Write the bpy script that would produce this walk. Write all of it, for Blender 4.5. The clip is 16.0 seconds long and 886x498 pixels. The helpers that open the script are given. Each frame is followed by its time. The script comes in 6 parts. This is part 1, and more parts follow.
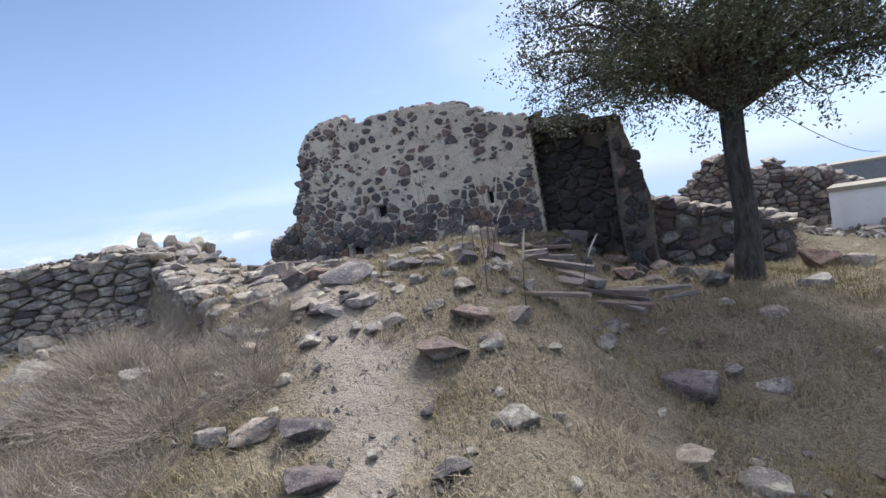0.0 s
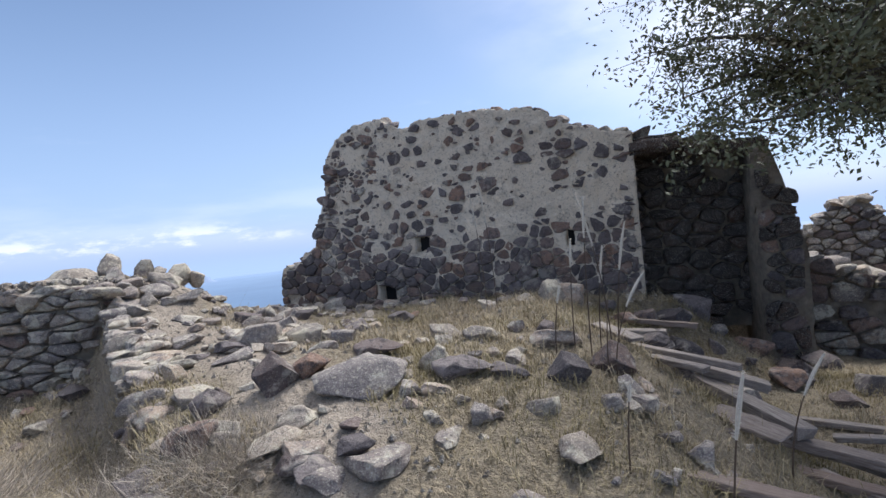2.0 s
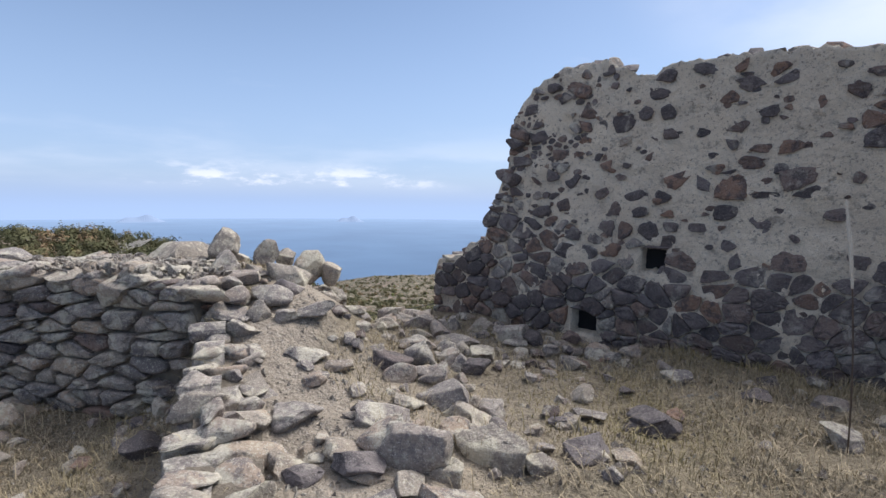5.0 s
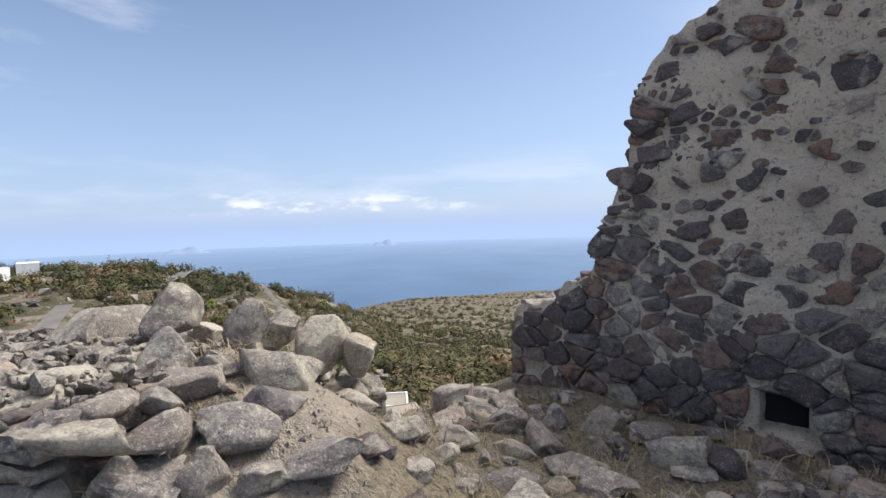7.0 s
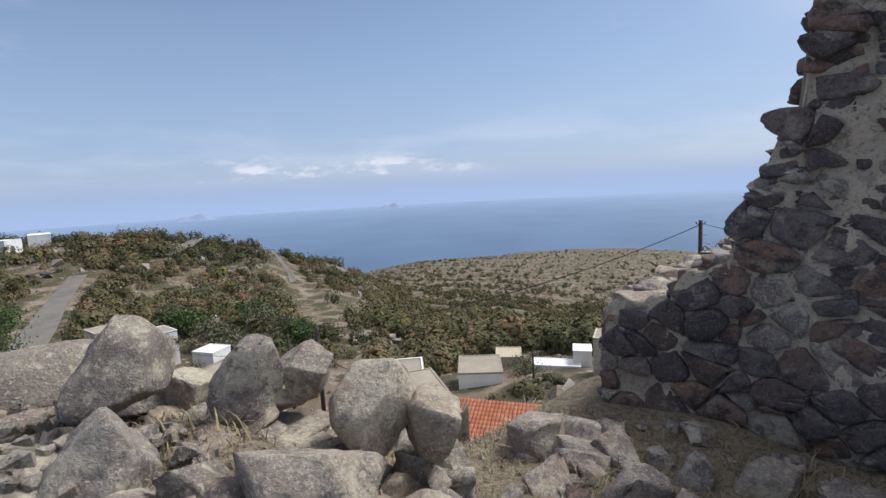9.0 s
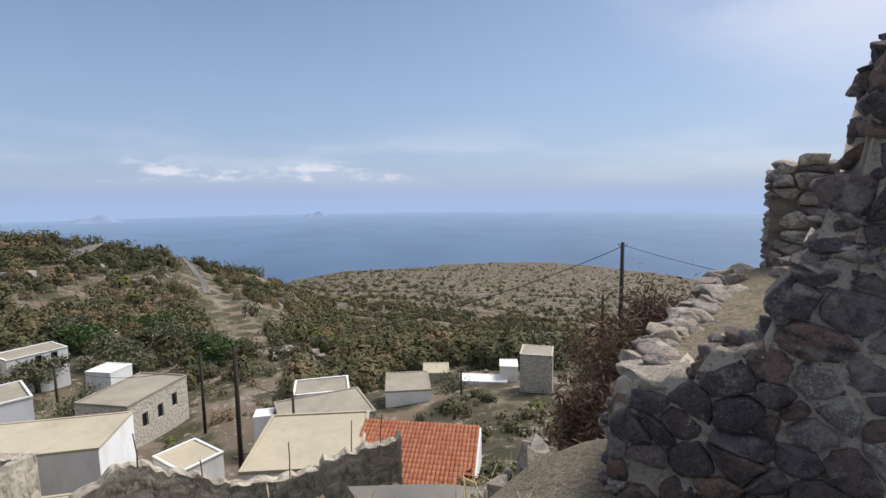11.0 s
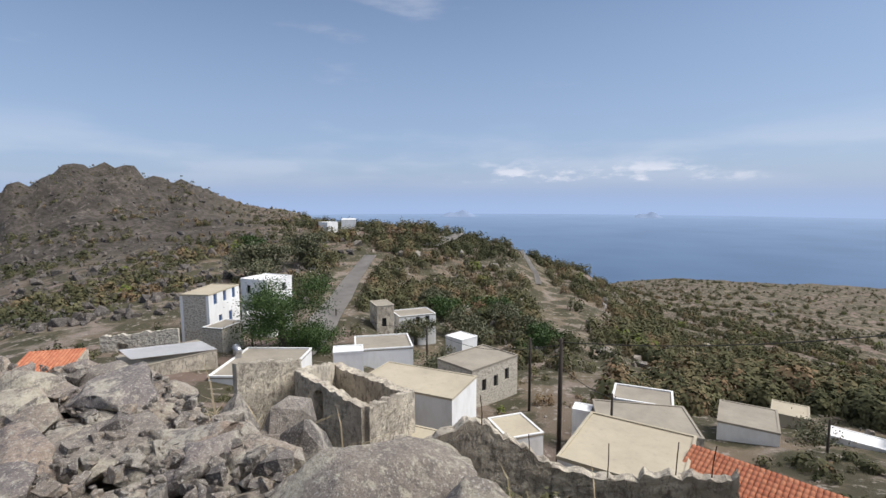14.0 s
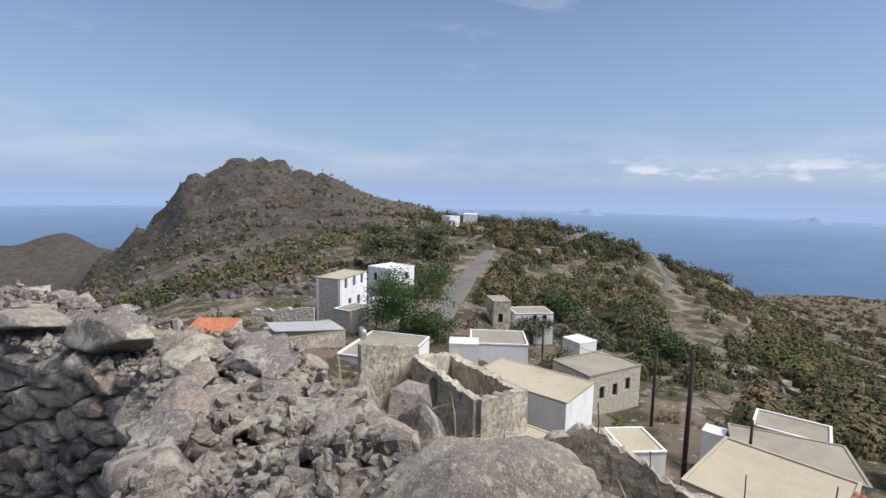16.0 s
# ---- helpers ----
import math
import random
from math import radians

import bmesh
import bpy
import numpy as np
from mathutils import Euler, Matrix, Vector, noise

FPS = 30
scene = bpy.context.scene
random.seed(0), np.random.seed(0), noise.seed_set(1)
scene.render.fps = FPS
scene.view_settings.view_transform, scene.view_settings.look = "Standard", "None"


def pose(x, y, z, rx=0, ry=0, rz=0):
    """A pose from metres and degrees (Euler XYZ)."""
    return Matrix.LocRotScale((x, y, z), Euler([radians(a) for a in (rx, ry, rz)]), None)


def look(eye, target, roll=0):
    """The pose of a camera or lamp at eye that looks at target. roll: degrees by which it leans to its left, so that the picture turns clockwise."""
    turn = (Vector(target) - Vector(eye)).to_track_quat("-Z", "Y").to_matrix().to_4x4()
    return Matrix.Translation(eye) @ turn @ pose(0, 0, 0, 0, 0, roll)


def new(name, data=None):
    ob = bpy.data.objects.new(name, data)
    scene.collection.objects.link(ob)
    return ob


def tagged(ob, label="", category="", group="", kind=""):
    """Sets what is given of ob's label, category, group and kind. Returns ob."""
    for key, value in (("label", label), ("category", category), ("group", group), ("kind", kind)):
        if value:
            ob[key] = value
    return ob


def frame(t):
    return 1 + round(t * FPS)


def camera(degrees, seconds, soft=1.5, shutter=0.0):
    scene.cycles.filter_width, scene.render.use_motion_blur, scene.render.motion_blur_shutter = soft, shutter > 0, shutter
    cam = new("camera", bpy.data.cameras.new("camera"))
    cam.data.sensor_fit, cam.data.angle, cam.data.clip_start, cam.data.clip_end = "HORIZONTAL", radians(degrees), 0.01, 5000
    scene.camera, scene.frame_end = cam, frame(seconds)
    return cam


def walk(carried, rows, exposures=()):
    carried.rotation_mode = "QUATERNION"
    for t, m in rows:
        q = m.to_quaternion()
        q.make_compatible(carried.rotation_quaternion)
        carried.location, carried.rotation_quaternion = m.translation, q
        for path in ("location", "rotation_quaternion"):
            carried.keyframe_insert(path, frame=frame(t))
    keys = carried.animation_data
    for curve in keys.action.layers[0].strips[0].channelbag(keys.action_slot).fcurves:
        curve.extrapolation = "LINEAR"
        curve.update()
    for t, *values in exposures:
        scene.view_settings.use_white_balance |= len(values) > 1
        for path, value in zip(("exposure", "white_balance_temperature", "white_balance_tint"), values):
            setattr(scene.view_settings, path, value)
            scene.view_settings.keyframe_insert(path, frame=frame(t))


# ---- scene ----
cam = camera(84.7, 16.0)
PATH = [
    (0, (0.328, 0.010, -0.023), (-0.114, 9.982, -0.626), -10.05),
    (0.5, (0.150, 0.687, 0.132), (-1.003, 10.617, -0.105), -5.12),
    (1, (0.151, 1.343, 0.315), (-0.940, 11.283, 0.228), -4.47),
    (1.5, (0.091, 2.056, 0.436), (-1.443, 11.910, -0.304), -5.04),
    (2, (-0.102, 2.674, 0.495), (-1.223, 12.608, 0.245), -5.78),
    (2.5, (-0.359, 3.294, 0.655), (-2.098, 13.141, 0.523), -7.28),
    (3, (-0.657, 3.816, 0.623), (-2.462, 13.649, 0.370), -4.25),
    (3.5, (-0.711, 4.293, 0.777), (-2.762, 14.075, 0.439), -2.63),
    (4, (-0.945, 4.627, 0.824), (-4.027, 14.118, 0.176), 0.23),
    (4.2, (-1.073, 4.661, 0.877), (-4.596, 13.982, 0.039), -0.58),
    (6.3, (-2.408, 6.694, 1.085), (-6.245, 15.871, 0.051), 0.99),
    (6.5, (-2.542, 6.852, 1.085), (-6.759, 15.868, 0.119), -4.06),
    (7, (-2.891, 7.202, 1.055), (-7.297, 16.164, 0.536), -1.73),
    (7.5, (-3.240, 7.576, 1.053), (-8.129, 16.253, 0.153), -3.32),
    (8, (-3.521, 7.858, 1.086), (-9.138, 16.069, 0.066), -2.24),
    (8.5, (-3.731, 8.012, 1.135), (-8.597, 16.626, -0.319), -2.88),
    (9, (-3.875, 8.164, 1.147), (-8.422, 16.977, -0.139), -3.02),
    (9.5, (-4.074, 8.312, 1.260), (-8.576, 17.133, -0.131), -3.89),
    (9.7, (-4.203, 8.369, 1.290), (-8.246, 17.443, 0.141), -3.40),
    (11.8, (-4.594, 8.771, 1.483), (-7.692, 18.218, 0.404), -0.48),
    (12, (-4.603, 8.722, 1.500), (-8.067, 18.050, 0.504), -0.52),
    (12.5, (-4.619, 8.457, 1.583), (-9.334, 17.231, 0.699), -0.41),
    (13, (-4.555, 8.353, 1.568), (-10.299, 16.483, 0.613), -1.10),
    (13.5, (-4.765, 8.397, 1.479), (-12.062, 15.169, 0.532), -0.99),
    (14, (-4.726, 8.393, 1.499), (-12.960, 13.966, 0.430), -0.11),
    (14.5, (-4.794, 8.400, 1.468), (-13.429, 13.352, 0.516), 0.43),
    (15, (-4.814, 8.402, 1.459), (-13.867, 12.497, 0.332), 0.63),
    (15.5, (-4.803, 8.398, 1.465), (-14.037, 12.052, 0.287), 0.95),
    (16, (-4.797, 8.396, 1.468), (-14.130, 11.790, 0.294), 1.19),
]
walk(cam, [(t, look(eye, target, roll)) for t, eye, target, roll in PATH],
     [(0, 0.45, 6050, 10), (4, 0.14, 6050, 10), (6.5, 0.3, 6450, 10), (7, 0.24, 6450, 10), (8, 0.0, 6350, 10), (9, -0.1, 6350, 10), (9.5, -0.08, 6350, 10), (12, -0.18, 6450, 10), (16, -0.15, 6250, 10)])

# ---- world ----
SUN_AZ, SUN_EL = -36.0, 53.0     # degrees: azimuth to the left of +y, height
world = bpy.data.worlds.new("sky")
scene.world = world
world.use_nodes = True
wn, wl = world.node_tree.nodes, world.node_tree.links
wn.clear()


def wnode(kind, **values):
    n = wn.new(kind)
    for k, v in values.items():
        n.inputs[k].default_value = v
    return n


sky = wn.new("ShaderNodeTexSky")
sky.sky_type, sky.sun_disc = "NISHITA", False
sky.sun_elevation, sky.sun_rotation = radians(SUN_EL), radians(-SUN_AZ)
sky.altitude, sky.air_density, sky.dust_density, sky.ozone_density = 350, 1.0, 1.4, 2.0
geo = wn.new("ShaderNodeTexCoord")
sep = wn.new("ShaderNodeSeparateXYZ")
wl.new(geo.outputs["Generated"], sep.inputs[0])


def wmath(op, a, b=None, clamp=False):
    n = wn.new("ShaderNodeMath")
    n.operation, n.use_clamp = op, clamp
    for i, v in enumerate((a, b)):
        if v is None:
            continue
        if isinstance(v, (int, float)):
            n.inputs[i].default_value = v
        else:
            wl.new(v, n.inputs[i])
    return n.outputs[0]


def wramp(value, lo, hi):
    n = wn.new("ShaderNodeMapRange")
    n.interpolation_type = "SMOOTHSTEP"
    n.inputs["From Min"].default_value, n.inputs["From Max"].default_value = lo, hi
    wl.new(value, n.inputs["Value"])
    return n.outputs["Result"]


def wnoise(scale, stretch, detail=6.0, rough=0.55, shift=(0, 0, 0)):
    m = wn.new("ShaderNodeMapping")
    m.inputs["Scale"].default_value = stretch
    m.inputs["Location"].default_value = shift
    wl.new(geo.outputs["Generated"], m.inputs["Vector"])
    n = wn.new("ShaderNodeTexNoise")
    n.inputs["Scale"].default_value, n.inputs["Detail"].default_value, n.inputs["Roughness"].default_value = scale, detail, rough
    wl.new(m.outputs[0], n.inputs["Vector"])
    return n.outputs["Fac"]


height = sep.outputs["Z"]
# a low bank of cloud just above the sea, thin high wisps, and a bright veil towards the sun
azimuth = wmath("ARCTAN2", wmath("MULTIPLY", sep.outputs["X"], -1.0), sep.outputs["Y"])
stretch_of_sea = wmath("MULTIPLY", wramp(azimuth, 0.30, 0.55), wramp(azimuth, 1.02, 0.86))
puffs = wmath("MULTIPLY", wramp(wnoise(9.0, (1, 1, 3.2), 7, 0.62, (0.6, 0.2, 0)), 0.50, 0.66), wmath("MULTIPLY", wramp(height, 0.022, 0.034), wramp(height, 0.085, 0.04)))
glow = wmath("MULTIPLY", wramp(wnoise(3.5, (1, 1, 5), 5, 0.5, (0.2, 1.1, 0)), 0.40, 0.66), wmath("MULTIPLY", wramp(height, 0.0, 0.06), wramp(height, 0.17, 0.08)))
bank = wmath("ADD", wmath("MULTIPLY", wmath("MULTIPLY", puffs, stretch_of_sea), 1.5), wmath("MULTIPLY", glow, 0.45))
wisp = wmath("MULTIPLY", wramp(wnoise(3.2, (1, 1, 4.5), 6, 0.55, (3.1, 0.7, 0.4)), 0.60, 0.80), wramp(height, 0.08, 0.2))
dirn = wn.new("ShaderNodeVectorMath")
dirn.operation = "DOT_PRODUCT"
a, e = radians(SUN_AZ + 10), radians(34)
dirn.inputs[1].default_value = (-math.sin(a) * math.cos(e), math.cos(a) * math.cos(e), math.sin(e))
wl.new(geo.outputs["Generated"], dirn.inputs[0])
veil = wmath("MULTIPLY", wramp(dirn.outputs["Value"], 0.86, 1.0), wramp(wnoise(2.0, (1, 1, 2.5), 6, 0.5, (1.3, 0, 0)), 0.30, 0.62))
# unseen bright cloud overhead, added to raise the fill light from above
high = wmath("MULTIPLY", wramp(height, 0.50, 0.80), wramp(wnoise(1.6, (1, 1, 1.5), 6, 0.5, (0.4, 2.2, 0)), 0.25, 0.55))
cover = wmath("ADD", wmath("ADD", wmath("MULTIPLY", bank, 0.38), wmath("MULTIPLY", high, 0.8)), wmath("ADD", wmath("MULTIPLY", wisp, 0.22), wmath("MULTIPLY", veil, 0.75)), clamp=True)
haze = wn.new("ShaderNodeMix")
haze.data_type = "RGBA"
haze.inputs["B"].default_value = (3.95, 5.2, 7.8, 1)
wl.new(wmath("ADD", wmath("MULTIPLY", wramp(height, 0.62, -0.05), 0.68), wmath("MULTIPLY", wramp(height, 0.05, -0.03), 0.30), clamp=True), haze.inputs["Factor"])
wl.new(sky.outputs[0], haze.inputs["A"])
clouds = wn.new("ShaderNodeMix")
clouds.data_type = "RGBA"
clouds.inputs["B"].default_value = (9.5, 9.3, 9.9, 1)
wl.new(cover, clouds.inputs["Factor"])
wl.new(haze.outputs["Result"], clouds.inputs["A"])
back = wnode("ShaderNodeBackground", Strength=0.112)
wl.new(clouds.outputs["Result"], back.inputs["Color"])
wl.new(back.outputs[0], wn.new("ShaderNodeOutputWorld").inputs["Surface"])

sun = new("sun", bpy.data.lights.new("sun", "SUN"))
sun.data.energy, sun.data.angle, sun.data.color = 4.7, radians(28), (1.0, 0.95, 0.88)
a, e = radians(SUN_AZ), radians(SUN_EL)
sun.matrix_world = look((-math.sin(a) * math.cos(e) * 60, math.cos(a) * math.cos(e) * 60, math.sin(e) * 60), (0, 0, 0))

# ---- materials ----


class Mat:
    """A node material made up of few calls."""

    def __init__(self, name, rough=0.9, metal=0.0, spec=0.25):
        self.m = bpy.data.materials.new(name)
        self.m.use_nodes = True
        self.n, self.l = self.m.node_tree.nodes, self.m.node_tree.links
        self.b = self.n["Principled BSDF"]
        self.b.inputs["Roughness"].default_value = rough
        self.b.inputs["Metallic"].default_value = metal
        self.b.inputs["Specular IOR Level"].default_value = spec
        self.c = self.n.new("ShaderNodeTexCoord")
        self.geo = self.n.new("ShaderNodeNewGeometry")

    def put(self, value, socket):
        if isinstance(value, (int, float)):
            socket.default_value = value
        elif isinstance(value, tuple):
            socket.default_value = (*value, 1) if len(value) == 3 else value
        else:
            self.l.new(value, socket)

    def noise(self, scale, detail=5.0, rough=0.6, world=True, stretch=(1, 1, 1), warp=0.0):
        m = self.n.new("ShaderNodeMapping")
        m.inputs["Scale"].default_value = stretch
        self.l.new(self.geo.outputs["Position"] if world else self.c.outputs["Object"], m.inputs["Vector"])
        t = self.n.new("ShaderNodeTexNoise")
        t.inputs["Scale"].default_value, t.inputs["Detail"].default_value = scale, detail
        t.inputs["Roughness"].default_value, t.inputs["Distortion"].default_value = rough, warp
        self.l.new(m.outputs[0], t.inputs["Vector"])
        return t.outputs["Fac"]

    def cells(self, scale, feature="F1", world=True, stretch=(1, 1, 1)):
        m = self.n.new("ShaderNodeMapping")
        m.inputs["Scale"].default_value = stretch
        self.l.new(self.geo.outputs["Position"] if world else self.c.outputs["Object"], m.inputs["Vector"])
        t = self.n.new("ShaderNodeTexVoronoi")
        t.feature = feature
        t.inputs["Scale"].default_value = scale
        self.l.new(m.outputs[0], t.inputs["Vector"])
        return t

    def ramp(self, value, lo, hi, a=0.0, b=1.0):
        t = self.n.new("ShaderNodeMapRange")
        for k, v in (("From Min", lo), ("From Max", hi), ("To Min", a), ("To Max", b)):
            t.inputs[k].default_value = v
        self.l.new(value, t.inputs["Value"])
        return t.outputs["Result"]

    def mix(self, fac, a, b, blend="MIX"):
        t = self.n.new("ShaderNodeMix")
        t.data_type, t.blend_type = "RGBA", blend
        self.put(fac, t.inputs["Factor"]), self.put(a, t.inputs["A"]), self.put(b, t.inputs["B"])
        return t.outputs["Result"]

    def math(self, op, a, b):
        t = self.n.new("ShaderNodeMath")
        t.operation = op
        self.put(a, t.inputs[0]), self.put(b, t.inputs[1])
        return t.outputs[0]

    def attr(self, name):
        t = self.n.new("ShaderNodeAttribute")
        t.attribute_name = name
        return t.outputs["Fac"]

    def each(self):
        return self.n.new("ShaderNodeObjectInfo").outputs["Random"]

    def isle(self):
        return self.geo.outputs["Random Per Island"]

    def colour(self, value):
        self.put(value, self.b.inputs["Base Color"])
        return self

    def bump(self, value, strength=0.5, distance=0.02):
        t = self.n.new("ShaderNodeBump")
        t.inputs["Strength"].default_value, t.inputs["Distance"].default_value = strength, distance
        self.l.new(value, t.inputs["Height"])
        self.l.new(t.outputs[0], self.b.inputs["Normal"])
        return self


def stone_material(name, dark, mid, light, lichen=(0.42, 0.40, 0.35), patch=0.5, per_island=False, fleck=1.0):
    m = Mat(name, 0.92)
    rnd = m.isle() if per_island else m.each()
    base = m.mix(rnd, dark, mid)
    base = m.mix(m.math("POWER", m.math("FRACT", m.math("MULTIPLY", rnd, 7.31), 0.0), 3.0), base, light)
    base = m.mix(m.ramp(m.noise(3.0, 6, 0.65), 0.60 - 0.2 * patch, 0.66 - 0.16 * patch), base, lichen)
    base = m.mix(m.ramp(m.noise(11, 7, 0.75), 0.51, 0.57, 0, 0.8), base, dark)
    base = m.mix(m.ramp(m.noise(24, 6, 0.7), 0.56, 0.61, 0, 0.75 * fleck), base, lichen)
    grain = m.noise(55, 4, 0.7)
    base = m.mix(m.ramp(grain, 0.35, 0.65, 0.0, 0.30), base, (0.05, 0.045, 0.045), "MULTIPLY")
    base = m.mix(m.ramp(m.noise(90, 3, 0.6), 0.57, 0.64, 0, 0.6 * fleck), base, (0.55, 0.52, 0.46))
    return m.colour(base).bump(m.math("ADD", m.noise(9, 10, 0.74), m.math("MULTIPLY", grain, 0.3)), 0.9, 0.04).m


M_DARK = stone_material("dark_lava_stone", (0.088, 0.077, 0.081), (0.215, 0.187, 0.184), (0.29, 0.185, 0.135), (0.34, 0.305, 0.27), 0.22, fleck=0.35)
# near-black: soot plus the shade under the vault, put into the colour
M_SOOT_SHADE = stone_material("soot_shade_stone", (0.03, 0.027, 0.027), (0.075, 0.064, 0.06), (0.10, 0.065, 0.05), (0.11, 0.10, 0.09), 0.2)
M_GREY = stone_material("grey_lava_stone", (0.19, 0.168, 0.165), (0.37, 0.325, 0.29), (0.42, 0.325, 0.25), (0.52, 0.475, 0.39), 0.5)
M_PALE = stone_material("pale_lichen_stone", (0.24, 0.21, 0.185), (0.42, 0.365, 0.305), (0.46, 0.365, 0.275), (0.55, 0.50, 0.395), 0.5)
M_CHIP = stone_material("lava_stone_rest", (0.088, 0.077, 0.081), (0.215, 0.187, 0.184), (0.29, 0.185, 0.135), (0.34, 0.305, 0.27), 0.22, True, 0.35)
M_CRAG = stone_material("mountain_rock", (0.055, 0.05, 0.048), (0.15, 0.132, 0.12), (0.18, 0.145, 0.115), (0.23, 0.205, 0.18), 0.4, True, 0.5)
M_RUBBLE = stone_material("far_rubble", (0.14, 0.124, 0.115), (0.34, 0.30, 0.26), (0.40, 0.325, 0.25), (0.43, 0.395, 0.335), 0.5, True)

m = Mat("lime_mortar", 0.95)
c = m.mix(m.ramp(m.noise(1.3, 5), 0.35, 0.7), (0.76, 0.665, 0.53), (0.63, 0.545, 0.435))
c = m.mix(m.ramp(m.noise(7, 7, 0.72), 0.55, 0.66, 0, 0.75), c, (0.27, 0.235, 0.20))
c = m.mix(m.ramp(m.noise(2.2, 6, 0.7, stretch=(1, 1, 0.35)), 0.58, 0.75, 0, 0.7), c, (0.60, 0.55, 0.47))
c = m.mix(m.ramp(m.noise(26, 5, 0.7), 0.57, 0.63, 0, 0.7), c, (0.19, 0.165, 0.145))
c = m.mix(m.ramp(m.noise(75, 3, 0.6), 0.56, 0.66, 0, 0.4), c, (0.2, 0.175, 0.15))
c = m.mix(m.ramp(m.noise(48, 4, 0.6), 0.60, 0.68, 0, 0.6), c, (0.72, 0.68, 0.60))
M_MORTAR = m.colour(c).bump(m.math("ADD", m.noise(18, 9, 0.75), m.noise(4, 4)), 1.0, 0.05).m

m = Mat("earth_mortar", 0.96)
c = m.mix(m.ramp(m.noise(6, 6), 0.35, 0.7), (0.15, 0.128, 0.104), (0.30, 0.258, 0.205))
M_CORE = m.colour(c).bump(m.noise(22, 8, 0.7), 1.0, 0.06).m

# the ground: dust and gravel on the trail, straw-coloured dry grass, and scrub far off
m = Mat("ground", 0.97, spec=0.1)
dust = m.mix(m.ramp(m.noise(2.0, 6), 0.35, 0.7), (0.40, 0.34, 0.272), (0.30, 0.255, 0.205))
dust = m.mix(m.ramp(m.cells(38).outputs["Distance"], 0.05, 0.4), (0.36, 0.31, 0.25), dust)
dust = m.mix(m.ramp(m.noise(11, 6, 0.7), 0.5, 0.62, 0, 0.55), dust, (0.19, 0.165, 0.135))
dust = m.mix(m.ramp(m.noise(90, 3), 0.56, 0.66, 0, 0.7), dust, (0.50, 0.465, 0.42))
dust = m.mix(m.ramp(m.noise(60, 3), 0.58, 0.68, 0, 0.6), dust, (0.15, 0.135, 0.12))
straw = m.mix(m.ramp(m.noise(1.1, 5), 0.38, 0.66), (0.28, 0.235, 0.172), (0.19, 0.163, 0.128))
straw = m.mix(m.ramp(m.noise(40, 5, 0.75, stretch=(1, 1, 1)), 0.42, 0.62), straw, (0.31, 0.262, 0.185))
straw = m.mix(m.ramp(m.noise(0.5, 4), 0.55, 0.75, 0, 0.4), straw, (0.12, 0.108, 0.065))
straw = m.mix(m.ramp(m.noise(16, 7, 0.78, warp=1.5), 0.48, 0.58, 0, 0.75), straw, (0.10, 0.082, 0.06))
straw = m.mix(m.ramp(m.noise(34, 6, 0.8, warp=2.0), 0.56, 0.64, 0, 0.7), straw, (0.40, 0.345, 0.25))
near = m.mix(m.attr("trail"), straw, dust)
slope = m.mix(m.ramp(m.noise(0.035, 6, 0.65), 0.38, 0.62), (0.20, 0.16, 0.118), (0.135, 0.117, 0.078))
slope = m.mix(m.ramp(m.noise(0.16, 7, 0.72), 0.50, 0.62), slope, (0.27, 0.23, 0.192))
slope = m.mix(m.ramp(m.noise(0.05, 5, 0.6), 0.60, 0.70, 0, 0.6), slope, (0.22, 0.15, 0.10))
slope = m.mix(m.ramp(m.noise(0.02, 4, 0.6), 0.45, 0.60, 0, 0.6), slope, (0.20, 0.142, 0.125))
tufts = m.math("ADD", m.cells(0.23).outputs["Distance"], m.math("MULTIPLY", m.noise(0.9, 5, 0.7), 0.5))
slope = m.mix(m.ramp(tufts, 0.84, 0.70, 0, 0.85), slope, (0.062, 0.062, 0.036))
clumps = m.math("ADD", m.cells(0.085).outputs["Distance"], m.math("MULTIPLY", m.noise(0.3, 5, 0.7), 0.6))
slope = m.mix(m.ramp(clumps, 0.72, 0.62, 0, 0.8), slope, (0.07, 0.067, 0.042))
slope = m.mix(m.ramp(m.noise(0.8, 6, 0.75), 0.57, 0.62, 0, 0.8), slope, (0.36, 0.315, 0.27))
rock = m.mix(m.ramp(m.noise(0.09, 8, 0.75), 0.35, 0.68), (0.045, 0.039, 0.035), (0.15, 0.128, 0.112))
rock = m.mix(m.ramp(m.noise(0.5, 6, 0.75), 0.48, 0.56, 0, 0.75), rock, (0.040, 0.039, 0.026))
rock = m.mix(m.ramp(m.noise(0.33, 7, 0.8), 0.57, 0.62, 0, 0.7), rock, (0.23, 0.20, 0.175))
c = m.mix(m.attr("far"), near, m.mix(m.attr("crag"), slope, rock))
M_GROUND = m.colour(c).bump(m.math("ADD", m.noise(30, 8, 0.7), m.math("MULTIPLY", m.noise(0.4, 9, 0.75), 14.0)), 0.8, 0.05).m

m = Mat("dry_grass", 0.85, spec=0.15)
c = m.mix(m.isle(), (0.46, 0.38, 0.255), (0.24, 0.198, 0.138))
c = m.mix(m.ramp(m.noise(0.6, 4), 0.42, 0.62, 0, 0.7), c, (0.20, 0.17, 0.065))
M_GRASS = m.colour(c).m

m = Mat("grey_brush", 0.9, spec=0.1)
M_BRUSH = m.colour(m.mix(m.isle(), (0.22, 0.19, 0.165), (0.44, 0.385, 0.31))).m

m = Mat("bare_twigs", 0.9, spec=0.1)
M_BARE = m.colour(m.mix(m.isle(), (0.12, 0.075, 0.055), (0.24, 0.165, 0.12))).m

